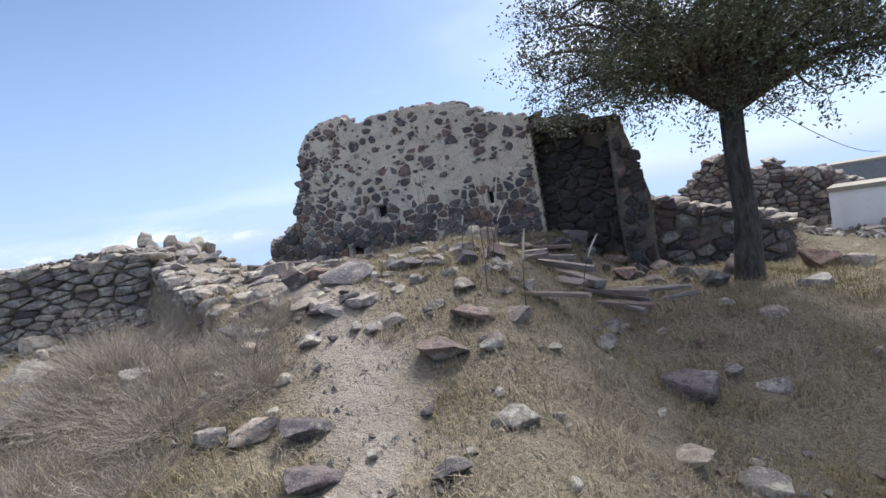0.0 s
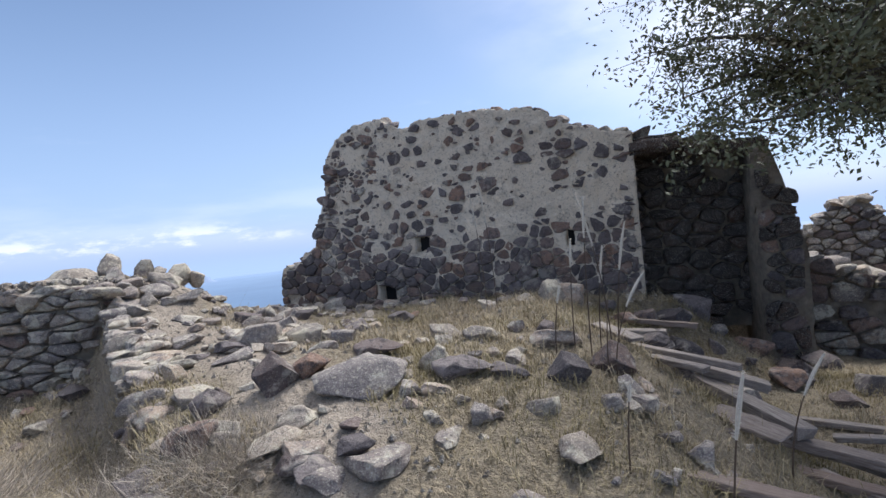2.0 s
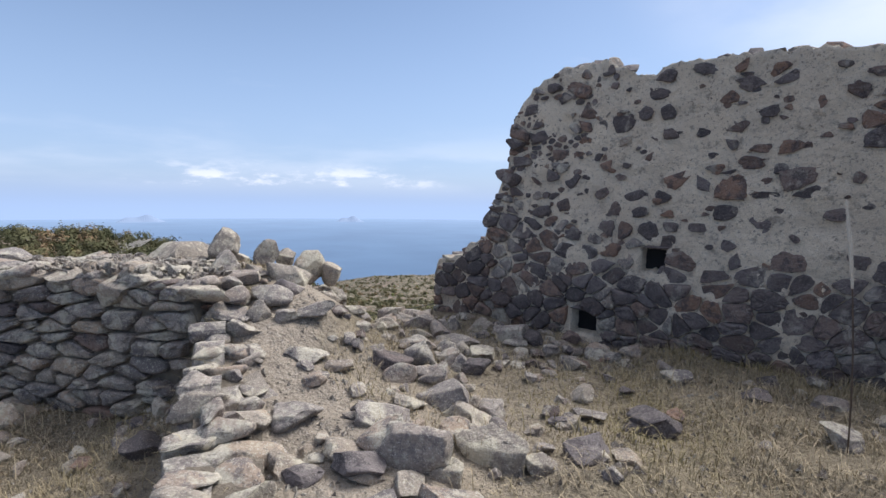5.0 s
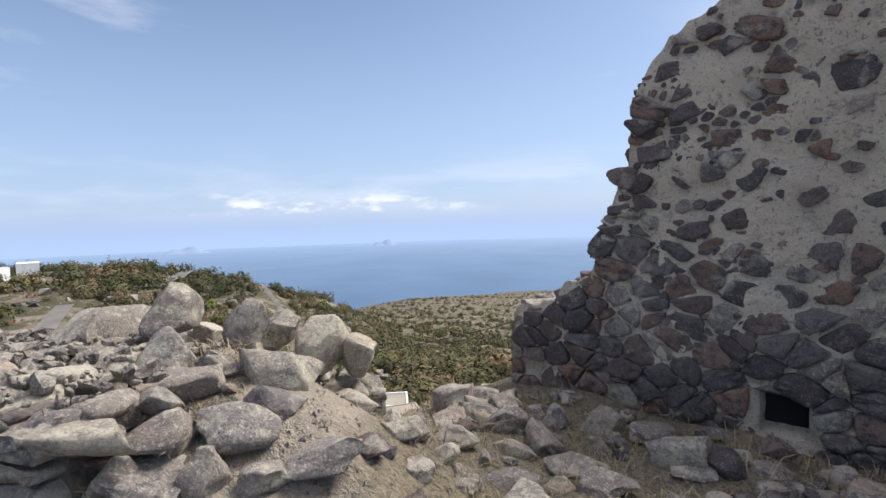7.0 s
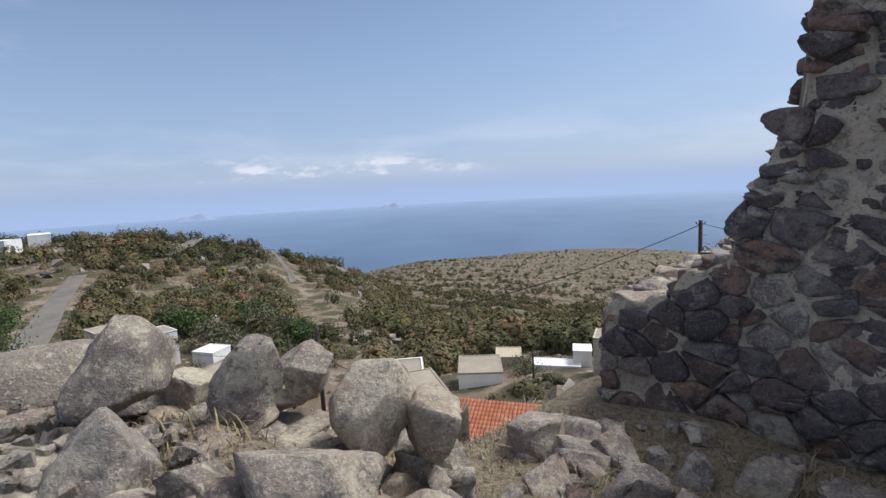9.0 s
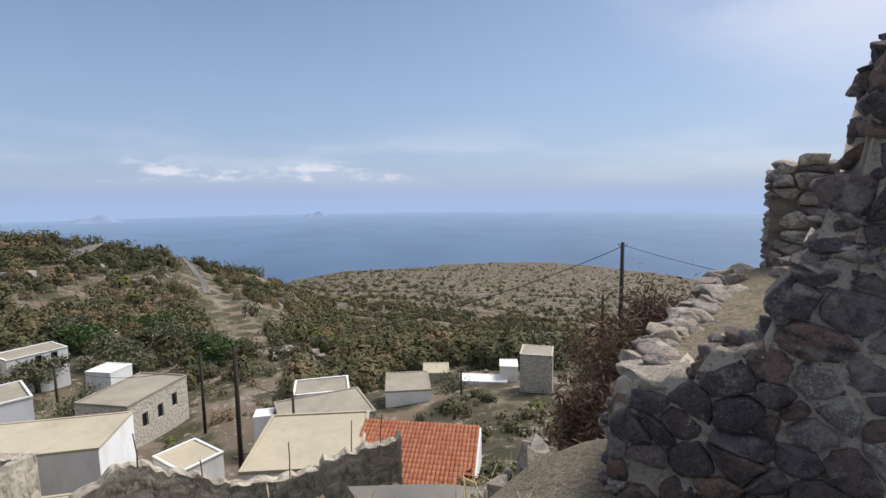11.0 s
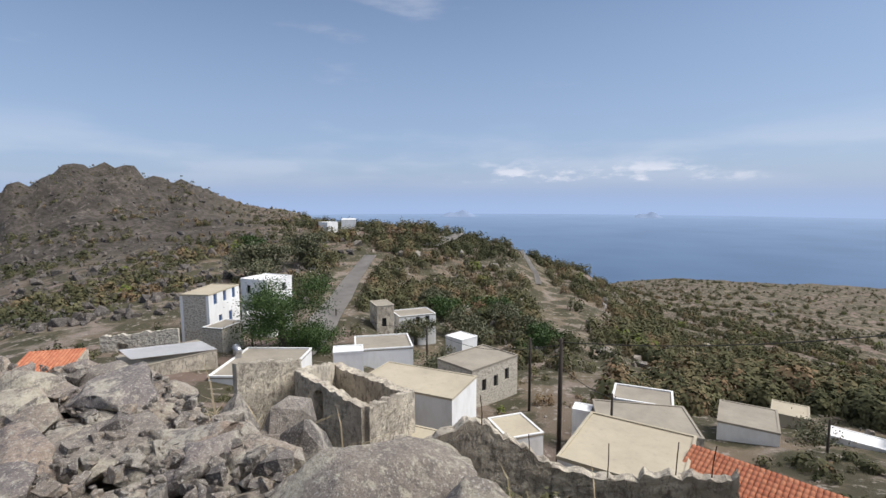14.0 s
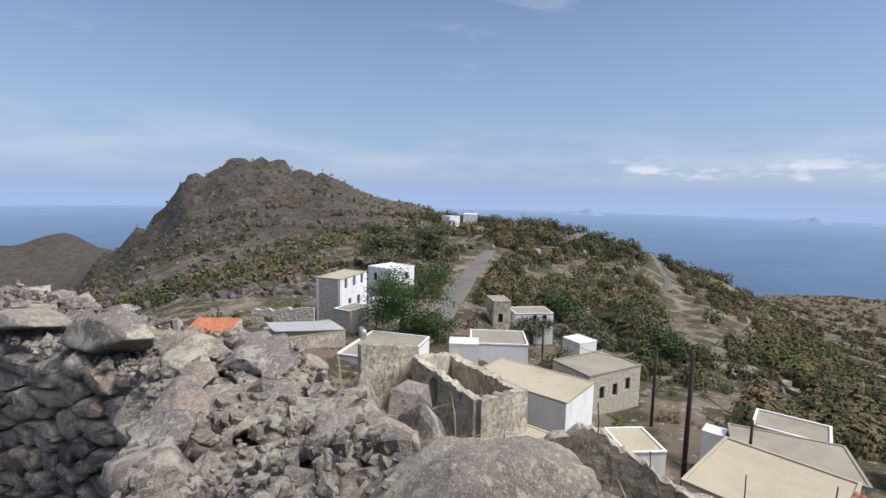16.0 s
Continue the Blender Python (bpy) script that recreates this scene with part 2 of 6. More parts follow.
m = Mat("stalk", 0.8)
M_STALK = m.colour(m.mix(m.noise(20), (0.12, 0.085, 0.06), (0.05, 0.036, 0.03))).m
m = Mat("seed_head", 0.85)
M_SEED = m.colour(m.mix(m.noise(60), (0.62, 0.58, 0.50), (0.36, 0.31, 0.25))).m

m = Mat("bark", 0.95)
c = m.mix(m.ramp(m.noise(14, 7, 0.7, stretch=(1, 1, 0.25)), 0.4, 0.65), (0.055, 0.045, 0.036), (0.13, 0.115, 0.10))
M_BARK = m.colour(c).bump(m.noise(26, 8, 0.7, stretch=(1, 1, 0.2)), 1.0, 0.04).m


def leaf_material(name, a, b, cc):
    m = Mat(name, 0.6, spec=0.3)
    c = m.mix(m.isle(), a, b)
    c = m.mix(m.ramp(m.noise(0.8, 3), 0.5, 0.7), c, cc)
    return m.colour(c).m


M_LEAF = leaf_material("evergreen_leaf", (0.08, 0.088, 0.048), (0.14, 0.145, 0.08), (0.15, 0.12, 0.068))
M_PINE = leaf_material("pine_needles", (0.032, 0.06, 0.018), (0.075, 0.125, 0.03), (0.05, 0.085, 0.022))
m = Mat("hill_scrub", 0.9, spec=0.1)
t = m.attr("tone")
c = m.mix(m.ramp(t, 0.0, 0.45), (0.066, 0.072, 0.036), (0.135, 0.128, 0.066))
c = m.mix(m.ramp(t, 0.55, 0.80), c, (0.225, 0.155, 0.09))
c = m.mix(m.ramp(t, 0.93, 1.0), c, (0.16, 0.19, 0.045))
c = m.mix(m.math("MULTIPLY", m.isle(), 0.28), c, (0.05, 0.047, 0.03))
M_SCRUB = m.colour(c).m

m = Mat("weathered_wood", 0.9)
g = m.noise(6, 7, 0.7, world=False, stretch=(1.2, 14, 14))
c = m.mix(m.ramp(g, 0.35, 0.65), (0.32, 0.285, 0.26), (0.14, 0.115, 0.10))
M_WOOD = m.colour(m.mix(m.ramp(m.each(), 0.5, 1.0, 0, 0.6), c, (0.16, 0.09, 0.055))).bump(g, 0.8, 0.01).m

m = Mat("white_plaster", 0.85)
c = m.mix(m.ramp(m.noise(0.8, 6, 0.7, stretch=(1, 1, 0.4)), 0.45, 0.75), (0.80, 0.80, 0.79), (0.66, 0.65, 0.62))
M_WHITE = m.colour(m.mix(m.ramp(m.noise(6, 6), 0.6, 0.8, 0, 0.4), c, (0.58, 0.56, 0.51))).bump(m.noise(5, 5), 0.3, 0.02).m
m = Mat("cream_roof_screed", 0.9)
c = m.mix(m.ramp(m.noise(0.35, 6, 0.7), 0.35, 0.7), (0.47, 0.415, 0.31), (0.38, 0.335, 0.25))
M_CREAM = m.colour(m.mix(m.ramp(m.noise(3, 6), 0.55, 0.75, 0, 0.5), c, (0.30, 0.27, 0.22))).bump(m.noise(6, 6), 0.4, 0.02).m
m = Mat("grey_roof_screed", 0.9)
c = m.mix(m.ramp(m.noise(0.4, 6, 0.7), 0.35, 0.7), (0.34, 0.305, 0.245), (0.25, 0.222, 0.18))
M_GREYROOF = m.colour(m.mix(m.ramp(m.noise(3, 6), 0.55, 0.75, 0, 0.5), c, (0.2, 0.18, 0.16))).bump(m.noise(6, 6), 0.4, 0.02).m
m = Mat("old_plaster", 0.93)
c = m.mix(m.ramp(m.noise(0.7, 7, 0.72), 0.42, 0.6), (0.64, 0.575, 0.46), (0.40, 0.35, 0.28))
c = m.mix(m.ramp(m.noise(3.5, 7, 0.7, stretch=(1, 1, 0.5)), 0.5, 0.60, 0, 0.85), c, (0.22, 0.19, 0.16))
c = m.mix(m.ramp(m.noise(11, 6, 0.7), 0.55, 0.62, 0, 0.6), c, (0.55, 0.50, 0.42))
M_OLD = m.colour(c).bump(m.noise(3.5, 10, 0.78), 1.0, 0.16).m
m = Mat("rubble_masonry", 0.93)
v = m.cells(3.2, stretch=(1, 1, 1.5))
c = m.mix(m.ramp(v.outputs["Distance"], 0.22, 0.5), m.mix(m.noise(2.3), (0.26, 0.23, 0.195), (0.46, 0.415, 0.345)), (0.54, 0.50, 0.42))
M_MASON = m.colour(m.mix(m.ramp(m.noise(8, 5), 0.5, 0.75, 0, 0.6), c, (0.14, 0.12, 0.11))).bump(m.math("SUBTRACT", m.noise(9, 7), v.outputs["Distance"]), 0.8, 0.06).m
m = Mat("terracotta", 0.85)
c = m.mix(m.each(), (0.44, 0.155, 0.085), (0.56, 0.235, 0.13))
M_TILE = m.colour(m.mix(m.ramp(m.noise(4, 5), 0.5, 0.8, 0, 0.6), c, (0.30, 0.12, 0.075))).m
m = Mat("concrete_road", 0.92)
c = m.mix(m.ramp(m.noise(0.3, 6), 0.35, 0.7), (0.36, 0.34, 0.315), (0.27, 0.255, 0.24))
M_ROAD = m.colour(c).bump(m.noise(4, 5), 0.3, 0.02).m
M_BLACK = Mat("dark_opening", 0.9).colour((0.02, 0.02, 0.022)).m
M_BLUE = Mat("blue_shutter", 0.6).colour((0.03, 0.075, 0.20)).m
m = Mat("tarred_pole", 0.85)
M_POLE = m.colour(m.mix(m.noise(8, 4), (0.035, 0.028, 0.023), (0.075, 0.06, 0.05))).m
M_WIRE = Mat("cable", 0.6).colour((0.03, 0.03, 0.03)).m
m = Mat("corrugated_sheet", 0.5, 0.2)
M_SHEET = m.colour(m.mix(m.noise(1.5, 4), (0.72, 0.73, 0.75), (0.55, 0.55, 0.56))).m
M_METAL = Mat("galvanised_steel", 0.35, 0.9).colour((0.6, 0.6, 0.62)).m
m = Mat("rebar", 0.8, 0.4)
M_RUST = m.colour((0.09, 0.05, 0.035)).m
m = Mat("sea_haze_glow", 0.65, spec=0.12)
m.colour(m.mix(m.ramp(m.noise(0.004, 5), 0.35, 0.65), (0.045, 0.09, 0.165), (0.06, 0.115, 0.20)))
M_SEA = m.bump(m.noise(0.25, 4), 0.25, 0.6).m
# haze painted as glow: emission grows with distance, fading the sea into the sky
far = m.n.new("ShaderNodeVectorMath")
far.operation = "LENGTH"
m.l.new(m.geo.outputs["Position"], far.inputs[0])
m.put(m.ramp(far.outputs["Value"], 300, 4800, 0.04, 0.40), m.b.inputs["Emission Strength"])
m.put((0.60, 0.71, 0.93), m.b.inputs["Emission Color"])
m = Mat("island_haze_glow", 1.0, spec=0.0)
# a steady blue emission stands in for the haze before the islands
m.put((0.52, 0.66, 0.93), m.b.inputs["Emission Color"])
m.put(0.31, m.b.inputs["Emission Strength"])
M_ISLE = m.colour((0.16, 0.20, 0.28)).m
m = Mat("grey_block_wall", 0.9)
M_BLOCK = m.colour(m.mix(m.noise(6, 4), (0.16, 0.17, 0.19), (0.25, 0.26, 0.28))).m

# ---- building helpers ----
rng = random.Random(7)


def mesh_of(bm, name, smooth=False):
    me = bpy.data.meshes.new(name)
    bm.to_mesh(me)
    bm.free()
    if smooth:
        me.polygons.foreach_set("use_smooth", [True] * len(me.polygons))
    return me


def part(name, bm, material, parent=None, label="", smooth=False):
    me = mesh_of(bm, name, smooth)
    me.materials.append(material)
    ob = new(name, me)
    if parent is not None:
        ob.parent = parent
    if label:
        tagged(ob, label)
    return ob


def thing(name, label, category, group="", kind="", at=(0, 0, 0)):
    ob = new(name)
    ob.matrix_world = Matrix.Translation(at)
    return tagged(ob, label, category, group, kind)


def piece(name, me, parent, matrix):
    ob = bpy.data.objects.new(name, me)
    scene.collection.objects.link(ob)
    ob.parent = parent
    ob.matrix_basis = matrix
    return ob


def trs(loc, rot=(0, 0, 0), scale=(1, 1, 1)):
    return Matrix.LocRotScale(Vector(loc), Euler(rot), Vector(scale))


def box(bm, x0, x1, y0, y1, z0, z1, m=None):
    vs = [bm.verts.new((m @ Vector(p)) if m else p) for p in
          ((x0, y0, z0), (x1, y0, z0), (x1, y1, z0), (x0, y1, z0), (x0, y0, z1), (x1, y0, z1), (x1, y1, z1), (x0, y1, z1))]
    for f in ((0, 3, 2, 1), (4, 5, 6, 7), (0, 1, 5, 4), (1, 2, 6, 5), (2, 3, 7, 6), (3, 0, 4, 7)):
        bm.faces.new([vs[i] for i in f])


def tube(bm, pts, radii, sides=6):
    rings = []
    for i, p in enumerate(pts):
        p = Vector(p)
        d = (Vector(pts[min(i + 1, len(pts) - 1)]) - Vector(pts[max(i - 1, 0)])).normalized()
        u = d.cross(Vector((0.3, 0.2, 1) if abs(d.z) < 0.9 else (1, 0, 0))).normalized()
        v = d.cross(u)
        rings.append([bm.verts.new(p + radii[i] * (math.cos(6.2832 * k / sides) * u + math.sin(6.2832 * k / sides) * v)) for k in range(sides)])
    for a, b in zip(rings, rings[1:]):
        for k in range(sides):
            bm.faces.new((a[k], a[(k + 1) % sides], b[(k + 1) % sides], b[k]))
    bm.faces.new(rings[0][::-1]), bm.faces.new(rings[-1])


def hull_stone(seed, points=20, blocky=0.6):
    """An angular, rounded stone that fills the unit cube."""
    r = random.Random(seed)
    bm = bmesh.new()
    for _ in range(points):
        v = Vector((r.gauss(0, 1), r.gauss(0, 1), r.gauss(0, 1))).normalized()
        k = max(abs(c) for c in v)
        v = v.lerp(v / k, blocky) * r.uniform(0.86, 1.0)
        bm.verts.new(v * 0.56)
    bmesh.ops.convex_hull(bm, input=bm.verts[:])
    loose = [v for v in bm.verts if not v.link_faces]
    bmesh.ops.delete(bm, geom=loose, context="VERTS")
    return bm


def worn_stone(seed, level, planes, blocky, rough):
    """A stone with flat broken sides, soft edges and a rough skin; it fills the unit cube."""
    r = random.Random(seed)
    bm = bmesh.new()
    bmesh.ops.create_icosphere(bm, subdivisions=level, radius=1.0)
    cuts = [(Vector((r.gauss(0, 1), r.gauss(0, 1), r.gauss(0, 1))).normalized(), r.uniform(0.44, 0.78)) for _ in range(planes)]
    off = Vector((seed * 3.7, seed * 1.3, seed * 0.7))
    for v in bm.verts:
        p = v.co.copy()
        p = p.lerp(p / max(abs(c) for c in p), blocky)
        for n, d in cuts:
            p -= n * max(0.0, p.dot(n) - d) * 0.97
        p += noise.noise_vector(p * 1.7 + off) * rough + noise.noise_vector(p * 4.5 + off) * rough * 0.5 + noise.noise_vector(p * 11 + off) * rough * 0.18
        v.co = p
    for k in range(3):
        lo, hi = min(v.co[k] for v in bm.verts), max(v.co[k] for v in bm.verts)
        for v in bm.verts:
            v.co[k] = (v.co[k] - lo) / (hi - lo) - 0.5
    return bm


def boulder(seed):
    return worn_stone(seed, 4, 14, 0.42, 0.07)


def pool(name, count, material, maker, smooth=True):
    out = []
    for k in range(count):
        me = mesh_of(maker(k + 1), name, smooth)
        me.materials.append(material)
        out.append(me)
    return out


def block(seed):
    return worn_stone(seed + 40, 3, 9, 0.70, 0.085)


DARK = pool("dark_stone", 10, M_DARK, block)
GREY = pool("grey_stone", 10, M_GREY, lambda s: block(s + 60))
PALE = pool("pale_stone", 6, M_PALE, lambda s: block(s + 90))
ROCKS = pool("boulder", 10, M_GREY, boulder)
ROCKS_DARK = pool("dark_boulder", 6, M_DARK, lambda s: boulder(s + 30))
ROCKS_PALE = pool("pale_boulder", 6, M_PALE, lambda s: boulder(s + 50))

# ---- ground ----
CENTRE = (-4.8, 8.4)
RADII = (8, 16, 25, 45, 70, 110, 180, 400, 800, 1100)
FALL = {   # heights outwards from the terrace, by azimuth
    -180: (-2.0, -2.2, -2.6, -4, -6, -10, -20, -60, -120, -190),
    -70: (-2.2, -2.6, -3.2, -4.6, -8, -14, -25, -60, -130, -190),
    -22: (-3.0, -6, -9, -14, -20, -32, -52, -95, -130, -190),
    8: (-4, -9, -13.5, -17.2, -22, -33, -53, -93, -125, -151),
    28: (-4, -9.5, -16.8, -19, -23, -31, -48, -83, -124, -166),
    42: (-4, -9.5, -16.8, -19.5, -22, -23.5, -24, -60, -150, -190),
}
FALL2 = {
    50: (-4, -9.5, -16, -20.2, -22.5, -21.5, -15, -50, -150, -190),
    58: (-4, -9.5, -15, -19.6, -22.2, -19, -10.6, -45, -150, -190),
    66: (-3.5, -9, -14, -16.5, -17.2, -16.6, -9.2, -24, -130, -190),
    75: (-3.5, -8, -12, -16, -17, -15.5, -9, -8, -80, -150),
    86: (-3, -7, -11, -14.5, -16, -14.5, -12, 13, -20, -120),
    92: (-3, -6, -9.5, -13, -15.5, -15.5, -14, 19.5, -10, -110),
}
FALL3 = {
    97: (-3, -6, -9, -12.5, -15.5, -17, -17, 6, -20, -105),
    102: (-3, -5.5, -8.5, -12.5, -16, -20, -23, -30, -84, -142),
    105: (-3, -5.2, -8.2, -12.5, -16.5, -22, -30, -46, -105, -118),
    108: (-3, -5, -8, -12.5, -17, -24, -35, -68, -115, -86),
    112: (-3, -5, -8, -12.5, -17, -24, -36, -70, -118, -104),
    125: (-3, -4.5, -7, -12, -17, -26, -40, -80, -125, -150),
    180: (-2.0, -2.2, -2.6, -4, -6, -10, -20, -60, -120, -190),
}
COLUMNS = {**FALL, **FALL2, **FALL3}
AZ = np.array(list(COLUMNS), float)
TABLE = np.array([COLUMNS[k] for k in COLUMNS], float)


def ss(a, b, x):
    u = np.clip((x - a) / (b - a), 0, 1)
    return u * u * (3 - 2 * u)


def waves(x, y, size, seed):
    """Cheap smooth bumps, about -1 to 1."""
    s = 0.0
    r = random.Random(seed)
    for k in range(7):
        a, p, f = r.uniform(0, 6.28), r.uniform(0, 6.28), r.uniform(0.6, 1.7) / size * 6.28
        s = s + np.sin((x * math.cos(a) + y * math.sin(a)) * f + p)
    return s / 3.2


def far_height(x, y):
    dx, dy = x - CENTRE[0], y - CENTRE[1]
    r = np.maximum(np.hypot(dx, dy), 1e-3)
    az = np.degrees(np.arctan2(-dx, dy))
    i = np.clip(np.searchsorted(AZ, az) - 1, 0, len(AZ) - 2)
    u = ss(0, 1, (az - AZ[i]) / (AZ[i + 1] - AZ[i]))
    lr, kr = np.log(np.clip(r, RADII[0], 4900)), np.log(np.array(RADII, float))
    j = np.clip(np.searchsorted(kr, lr) - 1, 0, len(kr) - 2)
    w = np.clip((lr - kr[j]) / (kr[j + 1] - kr[j]), 0, 1)
    row = lambda n: TABLE[n, j] * (1 - w) + TABLE[n, j + 1] * w
    z = row(i) * (1 - u) + row(i + 1) * u
    rough = np.clip((r - 90) / 300, 0, 1)
    z = z + rough * (waves(x, y, 70, 1) * 1.5 + waves(x, y, 26, 2) * 0.8)
    crag = ss(76, 84, az) * (1 - ss(101, 106, az)) * ss(170, 300, r) * (1 - ss(600, 800, r))
    z = z + crag * (np.abs(waves(x, y, 34, 3)) * 5 + np.abs(waves(x, y, 12, 4)) * 4.0 - 3.5)
    return z, r, az, crag


def near_height(x, y):
    z = -1.75 + 1.25 * ss(2.0, 7.2, y)
    z = z - 1.1 * ss(0.3, 2.6, x) * (1 - 0.8 * ss(8.2, 10.2, y) * (1 - ss(2.2, 3.6, x))) - 0.10 * np.clip(x - 2.5, 0, 6)
    behind = 0.356 * (x - 4.0) + 0.934 * (y - 11.2)
    z = z + (1.6 - 0.27 * np.clip(x - 4, 0, 5)) * ss(0.2, 0.7, behind) * ss(3.0, 3.8, x)
    z = z + 0.62 * np.exp(-(((x + 5.1) / 1.3) ** 2 + ((y - 8.9) / 1.2) ** 2))
    z = z + 0.34 * np.exp(-(((x + 5.7) / 0.9) ** 2 + ((y - 9.25) / 0.42) ** 2))
    z = z - 0.16 * ss(9, 11.5, y)
    left = -0.724 * (x + 3.0) - 0.69 * (y - 6.2)
    z = z - 0.62 * ss(0.02, 0.3, left) * ss(4.6, 6.4, y) + 0.35 * ss(-5.5, -8, x) * ss(7, 8.4, y) * ss(0.3, 1, left)
    return z + 0.05 * waves(x, y, 1.9, 5) + 0.025 * waves(x, y, 0.7, 6)


def ground_height(x, y):
    x, y = np.asarray(x, float), np.asarray(y, float)
    f, r, az, crag = far_height(x, y)
    # beyond the terrace's edge the ground drops away
    edge = np.minimum(y - 9.75, (y - 9.4) * 0.42 - (x + 5.6) * 0.91)
    west = -0.604 * (x + 8.1) + 0.797 * (y - 9.7)
    edge = np.maximum(edge, np.maximum(y - 18.0, west))
    edge = np.maximum(edge, np.maximum(np.maximum(x - 16, -14 - x), -4 - y))
    k = ss(0.0, 4.5, edge)
    return near_height(x, y) * (1 - k) + f * k


def gz(x, y):
    return float(ground_height(x, y))


azs = np.radians(np.concatenate([np.arange(-180, -60, 4.0), np.arange(-60, 125, 0.8), np.arange(125, 180, 4.0)]))
rs = np.concatenate([np.arange(0.1, 12, 0.16), np.geomspace(12, 1100, 150), np.array([1500, 2400, 4900.0])])
ga, gr = np.meshgrid(azs, rs)
gx, gy = CENTRE[0] - gr * np.sin(ga), CENTRE[1] + gr * np.cos(ga)
gzv = ground_height(gx, gy)
gzv[-3:, :] = -230
nr, na = gx.shape
verts = np.stack([gx.ravel(), gy.ravel(), gzv.ravel()], 1)
ii, jj = np.meshgrid(np.arange(nr - 1), np.arange(na), indexing="ij")
quad = np.stack([ii * na + jj, ii * na + (jj + 1) % na, (ii + 1) * na + (jj + 1) % na, (ii + 1) * na + jj], -1).reshape(-1, 4)[:, ::-1]
me = bpy.data.meshes.new("ground")
me.from_pydata(verts.tolist(), [], [[na * 0 + j for j in range(na)]] + quad.tolist())
me.polygons.foreach_set("use_smooth", [True] * len(me.polygons))
_, fr, faz, fcrag = far_height(gx, gy)


def polyline_distance(x, y, pts):
    best = np.full(np.shape(x), 1e9)
    for (ax, ay), (bx, by) in zip(pts, pts[1:]):
        dx, dy = bx - ax, by - ay
        u = np.clip(((x - ax) * dx + (y - ay) * dy) / (dx * dx + dy * dy), 0, 1)
        best = np.minimum(best, np.hypot(x - ax - u * dx, y - ay - u * dy))
    return best


TRAIL = [(-0.5, -1), (-0.6, 3.0), (-0.72, 4.0), (-0.95, 4.9), (-1.6, 6.2), (-3.0, 7.3), (-4.3, 8.4), (-4.7, 9.2)]
td = polyline_distance(gx, gy, TRAIL) + 0.16 * waves(gx, gy, 1.1, 8)
trail = np.maximum(1 - ss(0.26, 0.46, td), 0.6 * ss(6.3, 7.2, gy) * (1 - ss(8.4, 9.4, gy)) * (1 - ss(-2.6, -1.6, gx)) * ss(-5.2, -4.4, gx))
for key, val in (("trail", trail), ("far", ss(11, 16, gr)), ("crag", np.maximum(fcrag, ss(72, 84, faz) * ss(110, 190, gr)))):
    at = me.attributes.new(key, "FLOAT", "POINT")
    at.data.foreach_set("value", np.clip(val, 0, 1).ravel())
me.materials.append(M_GROUND)
tagged(new("ground", me), "dusty trail and dry straw-coloured grass on a rocky hillside", "ground", kind="structure")

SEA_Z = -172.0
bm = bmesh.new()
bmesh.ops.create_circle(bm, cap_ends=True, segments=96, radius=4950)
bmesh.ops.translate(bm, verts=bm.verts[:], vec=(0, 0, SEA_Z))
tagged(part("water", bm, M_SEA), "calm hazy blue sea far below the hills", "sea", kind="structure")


def polar(az, r):
    a = radians(az)
    return CENTRE[0] - r * math.sin(a), CENTRE[1] + r * math.cos(a)


for az0, wide, tall, lab in ((33.0, 230, 52, "small hazy blue island far out at sea"), (54.0, 330, 60, "long low hazy island far out at sea")):
    x, y = polar(az0, 4300)
    bm = bmesh.new()
    n = 24
    top = [bm.verts.new((x + (i / n - 0.5) * wide * math.cos(radians(az0)), y + (i / n - 0.5) * wide * math.sin(radians(az0)),
                         SEA_Z + 1 + tall * math.sin(math.pi * i / n) * (0.8 + 0.2 * math.sin(i * 0.5)))) for i in range(n + 1)]
    for side in (-1, 1):
        low = [bm.verts.new((v.co.x - side * 60 * math.sin(radians(az0)), v.co.y + side * 60 * math.cos(radians(az0)), SEA_Z - 2)) for v in top]
        for i in range(n):
            bm.faces.new((top[i], top[i + 1], low[i + 1], low[i]))
    tagged(part("island", bm, M_ISLE), lab, "island", kind="structure")

# ---- ruined house ----
WA, WB = Vector((-4.5, 12.1, 0)), Vector((1.8, 10.58, 0))
WU = (WB - WA).normalized()
WM = Matrix.Translation(WA) @ Matrix.Rotation(math.atan2(WU.y, WU.x), 4, "Z")   # x along the wall, y into it
TOPS = [(-0.05, -0.2), (0.05, 0.18), (0.5, 0.25), (0.6, 0.45), (0.88, 0.52), (0.92, 0.84), (1.0, 1.0), (1.1, 1.2), (1.14, 1.42), (1.24, 1.5), (1.27, 2.06), (1.37, 2.24), (1.5, 2.45),
        (1.64, 2.58), (1.9, 2.72), (2.5, 2.76), (2.8, 2.58), (3.05, 2.5), (3.3, 2.62), (3.84, 2.6), (4.66, 2.57), (4.84, 2.48), (5.2, 2.5), (5.54, 2.34), (5.81, 2.1), (6.64, 1.85), (6.85, 1.8)]


def top_at(u, tops=TOPS):
    return float(np.interp(u, [p[0] for p in tops], [p[1] for p in tops]))


HOLES = [(3.16, 0.40, 0.12, 0.12), (5.74, 0.26, 0.06, 0.13), (2.36, -0.46, 0.15, 0.15)]


